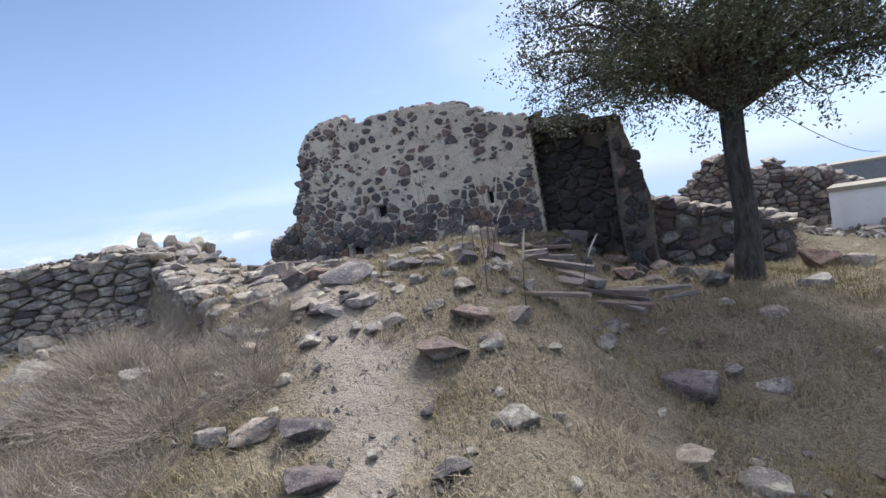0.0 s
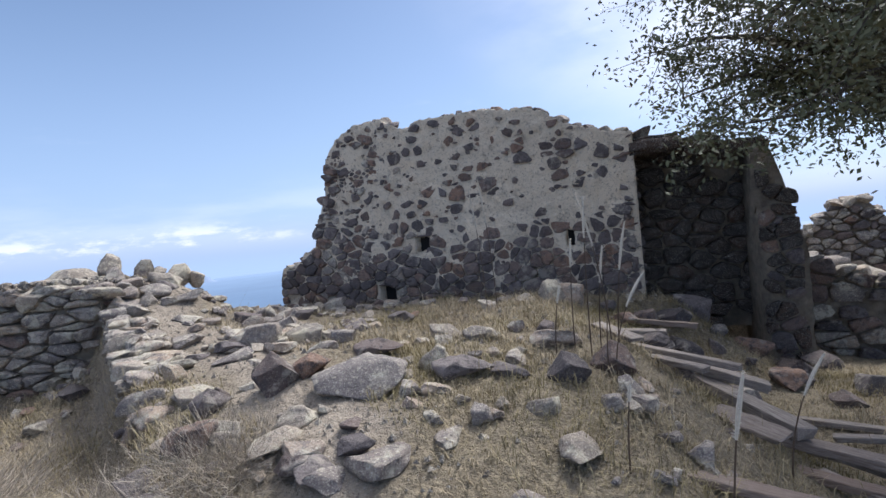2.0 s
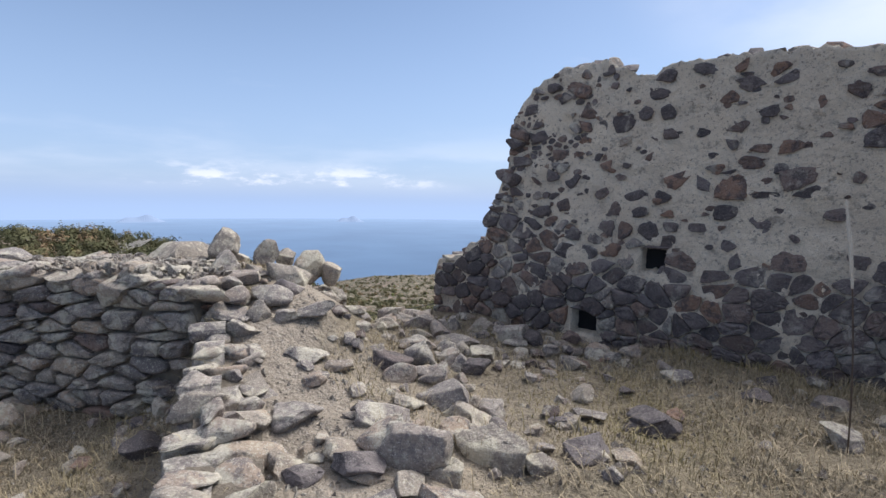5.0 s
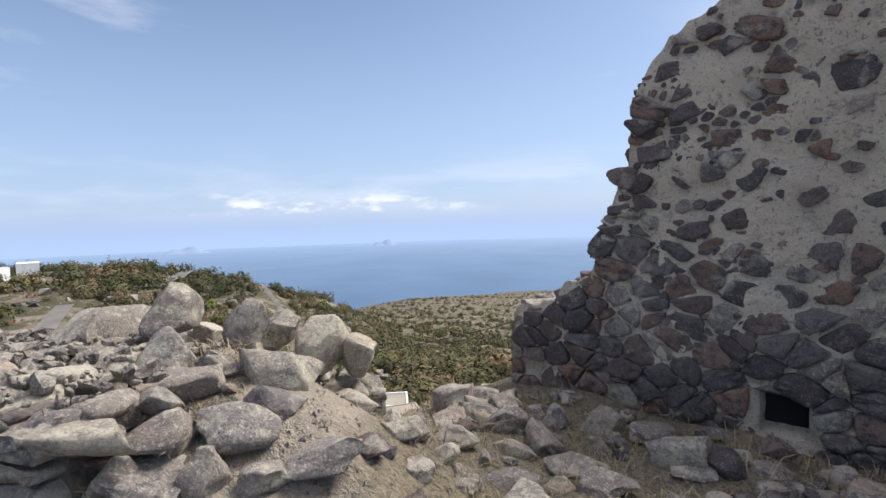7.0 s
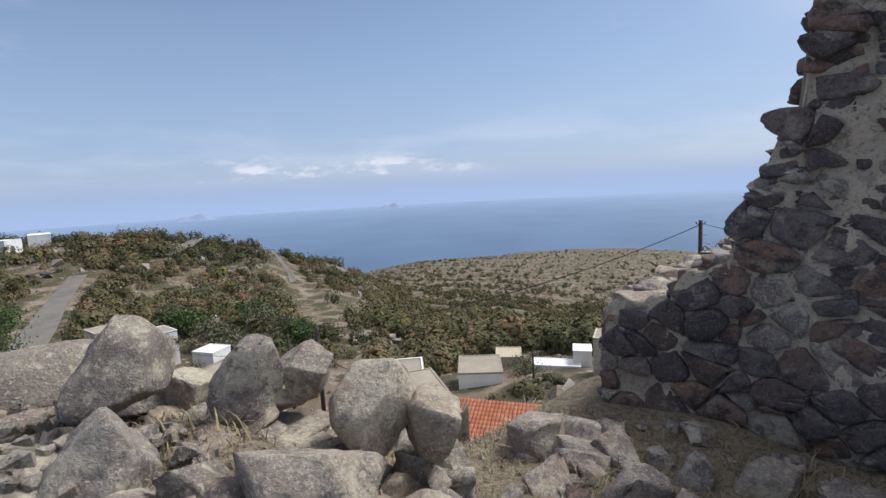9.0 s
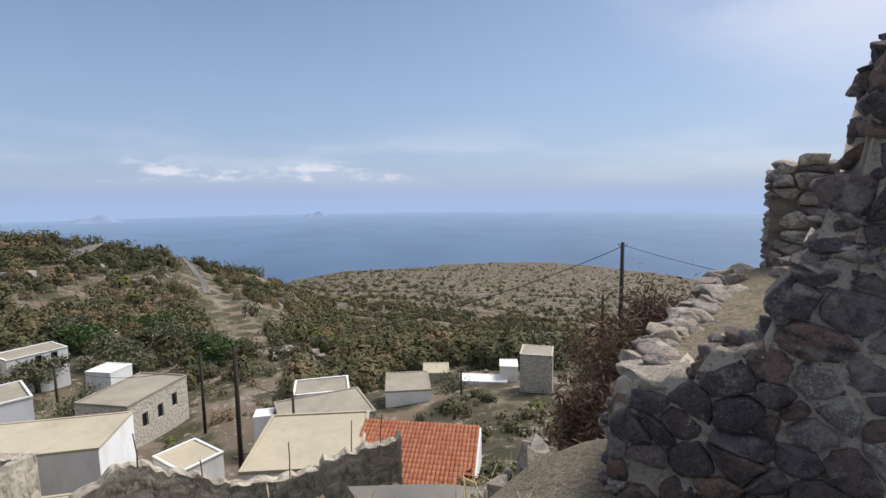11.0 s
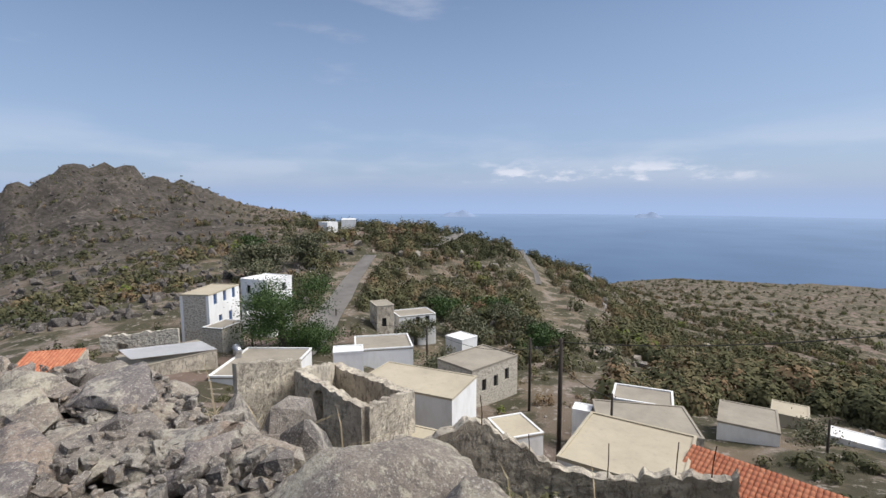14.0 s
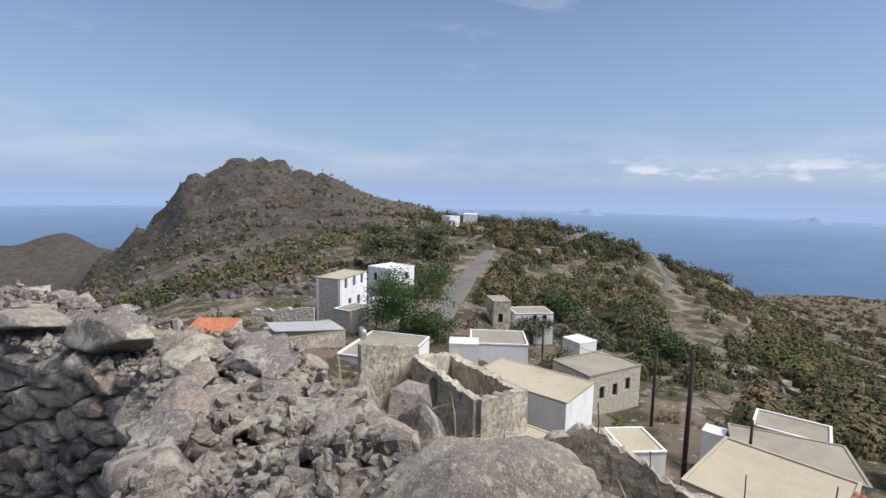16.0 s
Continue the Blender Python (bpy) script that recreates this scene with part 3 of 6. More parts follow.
def wall_shell(bm, u0, u1, y0, y1, base, tops, step=0.11, jag=0.05, holes=(), seed=3, nz=30, rough=1.0):
    """A wall with a broken top, a rough front face and holes let into it."""
    r = random.Random(seed)
    nu = max(2, int((u1 - u0) / step))
    grid = []
    for i in range(nu + 1):
        u = u0 + (u1 - u0) * i / nu
        t = top_at(u, tops) + r.uniform(-jag, jag)
        col = []
        for k in range(nz + 1):
            z = base + (t - base) * k / nz
            y = y0 + rough * (0.02 * noise.noise(Vector((u * 3, z * 3, seed))) + 0.012 * noise.noise(Vector((u * 9, z * 9, seed))))
            for hu, hz0, hw, hh in holes:
                if abs(u - hu) < hw and abs(z - hz0) < hh:
                    y += (y1 - y0) * 0.85
            col.append(bm.verts.new((u + r.uniform(-0.16, 0.16) * step, y, z)))
        grid.append(col)
    rear = [(bm.verts.new((c[0].co.x, y1, base)), bm.verts.new((c[0].co.x, y1, c[-1].co.z - r.uniform(0, 0.12)))) for c in grid]
    for i in range(nu):
        for k in range(nz):
            bm.faces.new((grid[i][k], grid[i + 1][k], grid[i + 1][k + 1], grid[i][k + 1]))
        bm.faces.new((grid[i][-1], grid[i + 1][-1], rear[i + 1][1], rear[i][1]))
        bm.faces.new((rear[i][0], rear[i][1], rear[i + 1][1], rear[i + 1][0]))
    bm.faces.new(grid[0][:] + [rear[0][1], rear[0][0]])
    bm.faces.new((grid[-1][:] + [rear[-1][1], rear[-1][0]])[::-1])


ruin = thing("wall_ruin_front", "ruined house wall of dark lava stone in crumbling lime mortar", "wall", kind="structure")
ruin.matrix_world = WM
bm = bmesh.new()
wall_shell(bm, 0.0, 6.8, 0.0, 0.62, -1.1, TOPS, step=0.045, jag=0.03, holes=HOLES, nz=80, rough=1.6)
part("mortar", bm, M_MORTAR, ruin, "crumbling beige lime mortar", True)
# black plates set into the holes, painting the shade of their depth
for u, z, w, h in HOLES:
    bm = bmesh.new()
    box(bm, u - w - 0.1, u + w + 0.1, 0.2, 0.24, z - h - 0.1, z + h + 0.1)
    part("recess", bm, M_BLACK, ruin, "black plate in place of shade inside the hollow")


def clip(poly, a, b, c):
    """The part of a polygon where a*x + b*y <= c."""
    out = []
    for (x0, y0), (x1, y1) in zip(poly, poly[1:] + poly[:1]):
        d0, d1 = a * x0 + b * y0 - c, a * x1 + b * y1 - c
        if d0 <= 0:
            out.append((x0, y0))
        if (d0 < 0 < d1) or (d1 < 0 < d0):
            k = d0 / (d0 - d1)
            out.append((x0 + (x1 - x0) * k, y0 + (y1 - y0) * k))
    return out


def fitted_stones(parent, u0, u1, base, tops, course, wide, share, shrink, proud, mats, seed, y=0.0, holes=(), deep=0.16, most=420, joined=None):
    """Rubble masonry: stones of uneven outline fitted to their neighbours, in rough courses.
    share(u, z): how many show; shrink(u, z): how far mortar laps over them."""
    r = random.Random(seed)
    seeds = []
    z = base
    while z < max(t for _, t in tops) + course:
        u = u0 + r.uniform(-0.5, 0.2) * wide
        while u < u1 + wide * 0.5:
            seeds.append((u + r.uniform(-0.28, 0.28) * wide, z + r.uniform(-0.46, 0.46) * course))
            u += wide * r.uniform(0.45, 1.75)
        z += course * r.uniform(0.85, 1.15)
    k = wide / course * 0.82
    pts = np.array(seeds)
    heavy = np.array([r.random() ** 2 * (course * 0.62) ** 2 for _ in seeds])   # some stones outgrow their neighbours
    flat = pts / np.array([k, 1.0])
    made = 0
    rest_v, rest_f = [], []
    for n, (su, sz) in enumerate(seeds):
        if made >= most:
            break
        if not (u0 - 0.02 < su < u1 + 0.02) or sz < base or sz > top_at(su, tops) - course * 0.3 or sz > top_at(max(u0, su - wide * 0.2), tops):
            continue
        if r.random() > share(su, sz) or any(abs(su - a) < c + wide * 0.22 and abs(sz - b) < d + course * 0.2 for a, b, c, d in holes):
            continue
        px, pz = flat[n]
        g0, g1 = max(px - course * 0.95, u0 / k), min(px + course * 0.95, u1 / k)
        poly = [(g0, pz - course * 0.9), (g1, pz - course * 0.9), (g1, pz + course * 0.9), (g0, pz + course * 0.9)]
        d2 = ((flat - flat[n]) ** 2).sum(1)
        for q in np.argsort(d2)[1:16]:
            dx, dz = flat[q] - flat[n]
            poly = clip(poly, dx, dz, dx * (px + dx / 2) + dz * (pz + dz / 2) + (heavy[n] - heavy[q]) / 2)
            if len(poly) < 3:
                break
        if len(poly) < 3:
            continue
        f = shrink(su, sz)
        f *= r.uniform(0.93, 1.03) if f > 0.85 else r.uniform(0.7, 1.25)
        cx, cz = sum(p[0] for p in poly) / len(poly), sum(p[1] for p in poly) / len(poly)
        ring = []
        for (x0, z0), (x1, z1) in zip(poly, poly[1:] + poly[:1]):
            if (x1 - x0) ** 2 + (z1 - z0) ** 2 < (course * 0.12) ** 2:
                continue
            for w in (0.08, 0.36, 0.64, 0.92):
                x, zz = x0 + (x1 - x0) * w, z0 + (z1 - z0) * w
                j = r.uniform(0.92, 1.05) if 0.1 < w < 0.9 else r.uniform(0.86, 0.95)
                if f < 0.9:    # mortar laps unevenly over this one
                    j *= 1 + 0.20 * noise.noise(Vector((x * 16, zz * 16, su)))
                ring.append(((cx + (x - cx) * f * j) * k - su, cz + (zz - cz) * f * j - sz))
        m_ = len(ring)
        if m_ < 6:
            continue
        out = proud * r.uniform(0.5, 1.35) * (2.3 if f > 0.97 and proud < 0.03 else 1.0)
        tu, tz = r.uniform(-0.12, 0.12), r.uniform(-0.16, 0.16)
        vs, fs = [], []
        for scale, depth in ((1.0, deep), (1.0, -0.45 * out), (0.93, -0.9 * out), (0.6, -1.0 * out)):
            for a, b in ring:
                jit = r.uniform(-0.18, 0.18) * out if depth < 0 else 0
                vs.append((a * scale, depth + jit + (a * tu + b * tz) * (depth < 0), b * scale))
        vs.append((0, -out * r.uniform(0.8, 1.15), 0))
        for t in range(3):
            for i_ in range(m_):
                j_ = (i_ + 1) % m_
                fs.append((t * m_ + i_, t * m_ + j_, (t + 1) * m_ + j_, (t + 1) * m_ + i_))
        for i_ in range(m_):
            fs.append((3 * m_ + i_, 3 * m_ + (i_ + 1) % m_, 4 * m_))
        if joined and joined(su, sz):
            o = len(rest_v)
            rest_v.extend((a + su, b + y, c + sz) for a, b, c in vs)
            rest_f.extend(tuple(i_ + o for i_ in f_) for f_ in fs)
            continue
        me = bpy.data.meshes.new("stone")
        me.from_pydata(vs, [], fs)
        me.polygons.foreach_set("use_smooth", [q // m_ in (2, 3) for q in range(len(fs))])
        me.materials.append(r.choice(mats))
        piece("stone", me, parent, Matrix.Translation((su, y, sz)))
        made += 1
    if rest_v:
        me = bpy.data.meshes.new("small_stones")
        me.from_pydata(rest_v, [], rest_f)
        me.materials.append(M_CHIP)
        ob = new("small_stones", me)
        ob.parent = parent
        tagged(ob, "stones showing through the mortar", kind="stuff")
    return made


def ruin_show(u, z):
    foot = 0.42 + 0.12 * noise.noise(Vector((u * 1.3, 4.0, 0))) + 0.5 * max(0.0, 1 - (u - 0.9) / 1.5)
    low = 0.99 if z < foot else 0.97 - 0.6 * min(1, (z - foot) / 0.3)
    edge = max(0.0, 1 - (u - (0.75 + max(0, z) * 0.32)) / 0.7)
    cap = 0.6 if z > top_at(u) - 0.2 else 0
    seam = 0.85 if 5.0 < u < 6.5 and 1.5 < z < 1.85 else 0
    column = 0.62 if 3.7 < u < 4.5 and z < 2.0 else 0
    plain = 0.42 if u < 4.4 else 0.22
    return min(0.99, max(low, 0.9 * edge, cap, seam, column, plain))


def ruin_lap(u, z):
    show = ruin_show(u, z)
    if z < 0.08 + 0.12 * noise.noise(Vector((u * 1.7, 1.0, 0))) or u < 1.0 + 0.3 * max(0.0, z):
        return 1.01
    if show > 0.8:
        return 0.90 + 0.08 * noise.noise(Vector((u * 2.3, z * 2.7, 5.0)))
    return 0.70 + 0.22 * noise.noise(Vector((u * 4.1, z * 4.7, 2.0)))


fitted_stones(ruin, 0.0, 6.74, -0.92, TOPS, 0.165, 0.25, ruin_show, ruin_lap, 0.024, [M_DARK] * 5 + [M_GREY], 5, holes=HOLES, most=600, joined=lambda u, z: u > 3.4)
# small stones showing through the worn mortar
fitted_stones(ruin, 0.8, 6.7, -0.3, TOPS, 0.07, 0.115, lambda u, z: 0.05 + 0.55 * max(0, 1 - (u - 0.6 - z * 0.35) / 1.8) + 0.45 * max(0, noise.noise(Vector((u * 1.3, z * 1.5, 7)))),
              lambda u, z: 0.72, 0.012, [M_DARK] * 4 + [M_GREY], 6, holes=HOLES, joined=lambda u, z: True)
# flat slabs over the two openings
for u, z, w, h in ((3.14, 0.57, 0.42, 0.09), (2.34, -0.25, 0.66, 0.13)):
    piece("lintel_stone", DARK[3], ruin, trs((u, 0.16, z), (0, 0.02, 0.02), (w, 0.42, h)))
# capping stones along the broken top, and the stub's big pale cap
r = random.Random(12)
u = 1.6
while u < 6.8:
    w = r.uniform(0.16, 0.42)
    piece("stone", r.choice(GREY + DARK), ruin, trs((u + w / 2, 0.2 + r.uniform(0, 0.25), top_at(u + w / 2) + 0.02), (0.1, r.uniform(-0.2, 0.2), r.uniform(-0.3, 0.3)), (w, 0.4, r.uniform(0.1, 0.22))))
    u += w * 0.9
piece("stone", PALE[1], ruin, trs((0.24, 0.22, 0.16), (0, 0.12, 0.1), (0.52, 0.5, 0.26)))
# the corner stones at its other end
z = -0.9
while z < top_at(6.6) - 0.1:
    h = r.uniform(0.14, 0.26)
    w = r.uniform(0.24, 0.5)
    piece("stone", r.choice(DARK), ruin, trs((6.86 - w / 2, 0.22, z + h / 2), (0, r.uniform(-0.06, 0.06), 0), (w, 0.52, h)))
    z += h * 0.98
# the end of the wall, seen from the side: stones right through its thickness
for k in range(190):
    z = r.uniform(-0.9, 2.55)
    u0 = float(np.interp(z, [p[1] for p in TOPS[:15]], [p[0] for p in TOPS[:15]]))
    piece("stone", r.choice(DARK * 2 + GREY), ruin, trs((u0 + r.uniform(0.05, 0.15), r.uniform(0.04, 0.56), z), (r.uniform(-0.2, 0.2), r.uniform(-0.2, 0.2), r.uniform(-0.3, 0.3)), (r.uniform(0.18, 0.28), r.uniform(0.16, 0.28), r.uniform(0.09, 0.18))))

# the open-vaulted bay beside it, soot and shade both in its stone colour: set back, under a broken lintel, with a
# leaning pier
bay = thing("wall_ruin_bay", "dark recess of rough lava stone under a broken vault, soot and shade in its colour", "wall", kind="structure")
bay.matrix_world = WM
BAY = [(6.5, 1.75), (7.3, 1.68), (8.3, 1.45), (8.6, 1.3)]
bm = bmesh.new()
wall_shell(bm, 6.6, 8.7, 0.75, 1.2, -1.4, BAY, seed=8)
part("core", bm, M_CORE, bay)
fitted_stones(bay, 6.65, 8.6, -1.3, BAY, 0.21, 0.38, lambda u, z: 0.97, lambda u, z: 0.96, 0.12, [M_SOOT_SHADE], 9, y=0.74)
bm = bmesh.new()
for k, (a, b, z0, z1) in enumerate(((6.72, 7.5, 1.45, 1.72), (7.46, 8.0, 1.38, 1.62), (7.96, 8.62, 1.28, 1.48))):
    box(bm, a, b, -0.02 + 0.05 * k, 1.1, z0, z1)
bmesh.ops.bevel(bm, geom=bm.edges[:], offset=0.05, segments=2, affect="EDGES")
bmesh.ops.subdivide_edges(bm, edges=bm.edges[:], cuts=2, use_grid_fill=True)
for v in bm.verts:
    v.co += noise.noise_vector(v.co * 3) * 0.07
part("lintel", bm, M_SOOT_SHADE, bay, "broken vault edge, soot and shade in its colour", True)
bm = bmesh.new()
wall_shell(bm, 8.35, 8.95, 0.0, 1.1, -1.9, [(8.3, 1.35), (8.62, 1.3), (8.72, 0.8), (8.95, -0.2)], seed=10)
pier = part("pier", bm, M_CORE, bay, "leaning stone pier", True)
fitted_stones(bay, 8.36, 8.9, -1.8, [(8.3, 1.3), (8.6, 1.25), (8.75, 0.6), (8.95, -0.3)], 0.19, 0.28, lambda u, z: 0.97, lambda u, z: 0.93, 0.06, [M_SOOT_SHADE, M_SOOT_SHADE, M_DARK], 11)
# the far side of the house, so that its shell is closed behind
bm = bmesh.new()
box(bm, 6.0, 6.6, 0.6, 4.2, -1.2, 1.6, None)
part("side_core", bm, M_CORE, bay)

# ---- dry-stone walls ----


def dry_wall(name, label, a, b, base, tops, thick, seed, meshes, limit, rear=False, course=(0.11, 0.22), length=(0.16, 0.42), rnd_top=True, cap=(0.2, 0.5)):
    a, b = Vector((*a, 0)), Vector((*b, 0))
    d = (b - a).normalized()
    n = (b - a).length
    w = thing(name, label, "wall", kind="structure")
    w.matrix_world = Matrix.Translation(a) @ Matrix.Rotation(math.atan2(d.y, d.x), 4, "Z")
    bm = bmesh.new()
    wall_shell(bm, 0, n, 0.05, thick - 0.05, base - 0.3, [(u, t - 0.05) for u, t in tops], seed=seed, step=0.2)
    part("core", bm, M_CORE, w)
    mats = [q.materials[0] for q in meshes]
    fitted_stones(w, 0, n, base, tops, sum(course) / 2, sum(length) / 2 * 1.05, lambda u, z: 0.99, lambda u, z: 0.925, 0.085, mats, seed, y=0.04, most=limit)
    r = random.Random(seed)
    if rnd_top:
        u = 0
        while u < n:
            s = r.uniform(*cap)
            for y in np.arange(0.1, thick, min(0.3, cap[1] * 0.7)):
                piece("stone", r.choice(PALE + GREY), w, trs((u + s / 2, y + r.uniform(-0.08, 0.1), top_at(u + s / 2, tops) - 0.04 + r.uniform(-0.05, 0.05)),
                      (r.uniform(-0.2, 0.2), r.uniform(-0.2, 0.2), r.uniform(0, 3)), (s, r.uniform(0.24, 0.44), r.uniform(0.28, 0.6) * cap[1])))
            u += s * 0.85
    for u in (0.03, n - 0.03):      # both ends
        z = base
        while z < top_at(u, tops) - 0.05:
            h = r.uniform(*course)
            y = 0.1
            while y < thick - 0.05:
                s = r.uniform(*length)
                piece("stone", r.choice(meshes), w, trs((u, y + s / 2, z + h / 2), (0, r.uniform(-0.1, 0.1), r.uniform(-0.15, 0.15)), (0.26, s, h * 1.06)))
                y += s * 0.95
            z += h * 0.96
    return w


def wall_top_rubble(a, b, thick, tops, n, seed):
    g = np.random.RandomState(seed)
    a, b = Vector((*a, 0)), Vector((*b, 0))
    d, length = (b - a).normalized(), (b - a).length
    vs, fs = [], []
    for k in range(n):
        u, y = g.uniform(0, length), g.uniform(-0.02, thick)
        s = 0.010 + g.gamma(1.5, 0.011)
        bm = SMALL[k % len(SMALL)]
        c = a + d * u + Vector((-d.y, d.x, 0)) * y + Vector((0, 0, top_at(u, tops) + 0.055))
        t = g.uniform(0, 6.28)
        rot = np.array([[math.cos(t), -math.sin(t), 0], [math.sin(t), math.cos(t), 0], [0, 0, 1]])
        o = len(vs)
        vs.extend(((bm[0] * s * 1.8 * g.uniform(0.6, 1.2, 3)) @ rot.T + np.array(c)).tolist())
        fs.extend([[i + o for i in f] for f in bm[1]])
    me = bpy.data.meshes.new("wall_gravel")
    me.from_pydata(vs, [], fs)
    me.materials.append(M_RUBBLE)
    tagged(new("wall_gravel", me), "small stones and grit on top of the dry-stone wall", "gravel", kind="stuff")


SMALL = []
for k in range(6):
    bm = hull_stone(300 + k, 11, 0.3)
    bm.verts.index_update()
    SMALL.append((np.array([v.co[:] for v in bm.verts]), [[v.index for v in f.verts] for f in bm.faces]))
    bm.free()
wall_top_rubble((-8.3, 7.58), (-5.1, 8.2), 1.0, [(0, 0.26), (1.0, 0.30), (2.0, 0.36), (2.8, 0.36), (3.26, 0.28)], 900, 1)
wall_top_rubble((-10.7, 5.1), (-8.25, 7.58), 0.95, [(0, 0.30), (1.5, 0.22), (2.5, 0.20), (3.5, 0.22)], 1300, 2)

dry_wall("wall_dry_west", "grey dry-stone wall with lichen, standing beside the trail", (-8.3, 7.58), (-5.1, 8.2), -1.2,
         [(0, 0.26), (1.0, 0.30), (2.0, 0.36), (2.8, 0.36), (3.26, 0.28)], 1.0, 21, GREY * 2 + DARK[:3] + PALE, 320, course=(0.08, 0.15), length=(0.18, 0.46), cap=(0.14, 0.36))
dry_wall("wall_dry_southwest", "long grey dry-stone wall with a ragged top", (-10.7, 5.1), (-8.25, 7.58), -1.4,
         [(0, 0.30), (1.5, 0.22), (2.5, 0.20), (3.5, 0.22)], 0.95, 22, GREY * 2 + DARK[:3] + PALE, 300, course=(0.09, 0.19), length=(0.18, 0.46), cap=(0.16, 0.4))
dry_wall("wall_dry_terrace", "low dry-stone retaining wall under the trail", (-5.15, 8.35), (-3.1, 6.2), -1.2,
         [(0, 0.15), (0.5, -0.12), (1.4, -0.30), (2.2, -0.45), (2.97, -0.62)], 0.5, 23, GREY * 2 + PALE[:3], 90, cap=(0.12, 0.30))
dry_wall("wall_terrace_edge", "low bank of stones and earth under the terrace's edge boulders", (-6.5, 8.92), (-4.75, 9.55), -0.7,
         [(0, 0.34), (0.7, 0.36), (1.2, 0.26), (1.6, 0.08), (1.9, -0.06)], 0.42, 24, GREY * 2 + PALE, 90, course=(0.10, 0.2), length=(0.16, 0.36), cap=(0.12, 0.24))
dry_wall("wall_dry_east", "dark dry-stone retaining wall behind the tree", (4.0, 11.2), (6.95, 10.08), -3.2,
         [(0, -0.2), (0.6, -0.32), (1.2, -0.6), (2.2, -0.85), (3.2, -1.25)], 0.8, 25, DARK * 3 + GREY, 300, course=(0.13, 0.26), length=(0.2, 0.5))

dry_wall("wall_rubble_heap", "collapsed dry-stone walls heaped up behind the tree", (7.3, 16.7), (11.6, 14.3), -2.4,
         [(0, -0.9), (0.7, -0.35), (1.3, 0.35), (1.9, 0.42), (2.4, -0.25), (2.9, -0.2), (3.1, 0.1), (3.4, -0.4), (4.2, -0.45), (4.9, -1.0)], 1.4, 27, GREY * 2 + DARK, 220)

dry_wall("wall_ruin_back", "broken back corner of the ruined house, dry grey stones", (-2.4, 16.5), (0.35, 15.7), -0.8,
         [(0, 1.62), (0.35, 1.85), (1.0, 1.7), (1.8, 1.6), (2.9, 1.5)], 0.6, 29, GREY * 2 + DARK[:4], 130, course=(0.10, 0.2), length=(0.2, 0.42))

# earth and rubble that fill the ruin behind its front wall
bm = bmesh.new()
cols = []
for i in range(29):
    row = []
    for k in range(15):
        y = 0.45 + 4.4 * k / 14
        u = 0.13 * y - 0.06 + 6.0 * (i / 28) ** 1.5
        z = 0.04 + 0.06 * y + 0.22 * (u - 0.13 * y) + 0.05 * noise.noise(Vector((u * 2, y * 2, 3))) - (1.6 if k == 14 or i == 0 else 0)
        row.append(bm.verts.new((u, y, z)))
    cols.append(row)
for i in range(28):
    for k in range(14):
        bm.faces.new((cols[i][k], cols[i + 1][k], cols[i + 1][k + 1], cols[i][k + 1]))
fill = part("ground_fill", bm, M_GROUND, None, "", True)
fill.matrix_world = WM
tagged(fill, "earth and dry grass filling the ruin behind its wall", "ground", kind="structure")
edge_r = random.Random(77)
for k in range(46):
    y = edge_r.uniform(0.5, 4.5)
    u = 0.13 * y - 0.08 + abs(edge_r.gauss(0, 0.16))
    p = WM @ Vector((u, y, 0.06 + 0.06 * y))
    s = edge_r.uniform(0.12, 0.34)
    ob = new("edge_stone", edge_r.choice(GREY + PALE))
    ob.matrix_world = trs(p, (edge_r.uniform(-0.3, 0.3), edge_r.uniform(-0.3, 0.3), edge_r.uniform(0, 6)), (s * 1.3, s, s * 0.7))
    tagged(ob, "loose grey stone on the broken edge of the ruin", "rock", "stones along the ruin's edge")

# ---- rocks ----
# loose rocks, a stretch of the walk each: x, y, length, width, height, turn, tone
ROCKS_A = [(-1.11, 3.62, 0.42, 0.30, 0.20, 0.41, 2), (-1.59, 3.73, 0.43, 0.31, 0.20, 0.55, 0), (-0.91, 3.07, 0.39, 0.28, 0.19, 0.47, 2), (0.46, 3.42, 0.40, 0.29, 0.19, 0.09, 1), (0.79, 3.52, 0.13, 0.10, 0.09, -0.06, 1), (2.25, 4.67, 0.54, 0.39, 0.42, -0.27, 2), (1.75, 3.76, 0.47, 0.34, 0.22, -0.51, 1), (0.01, 3.01, 0.28, 0.20, 0.14, 0.09, 2), (-0.02, 4.30, 0.50, 0.36, 0.24, 0.21, 2), (0.42, 4.29, 0.23, 0.16, 0.22, 0.02, 0), (1.59, 5.04, 0.26, 0.19, 0.20, -0.13, 0), (1.85, 5.70, 0.29, 0.21, 0.24, -0.38, 0), (-1.50, 4.31, 0.18, 0.13, 0.15, 0.39, 1)]
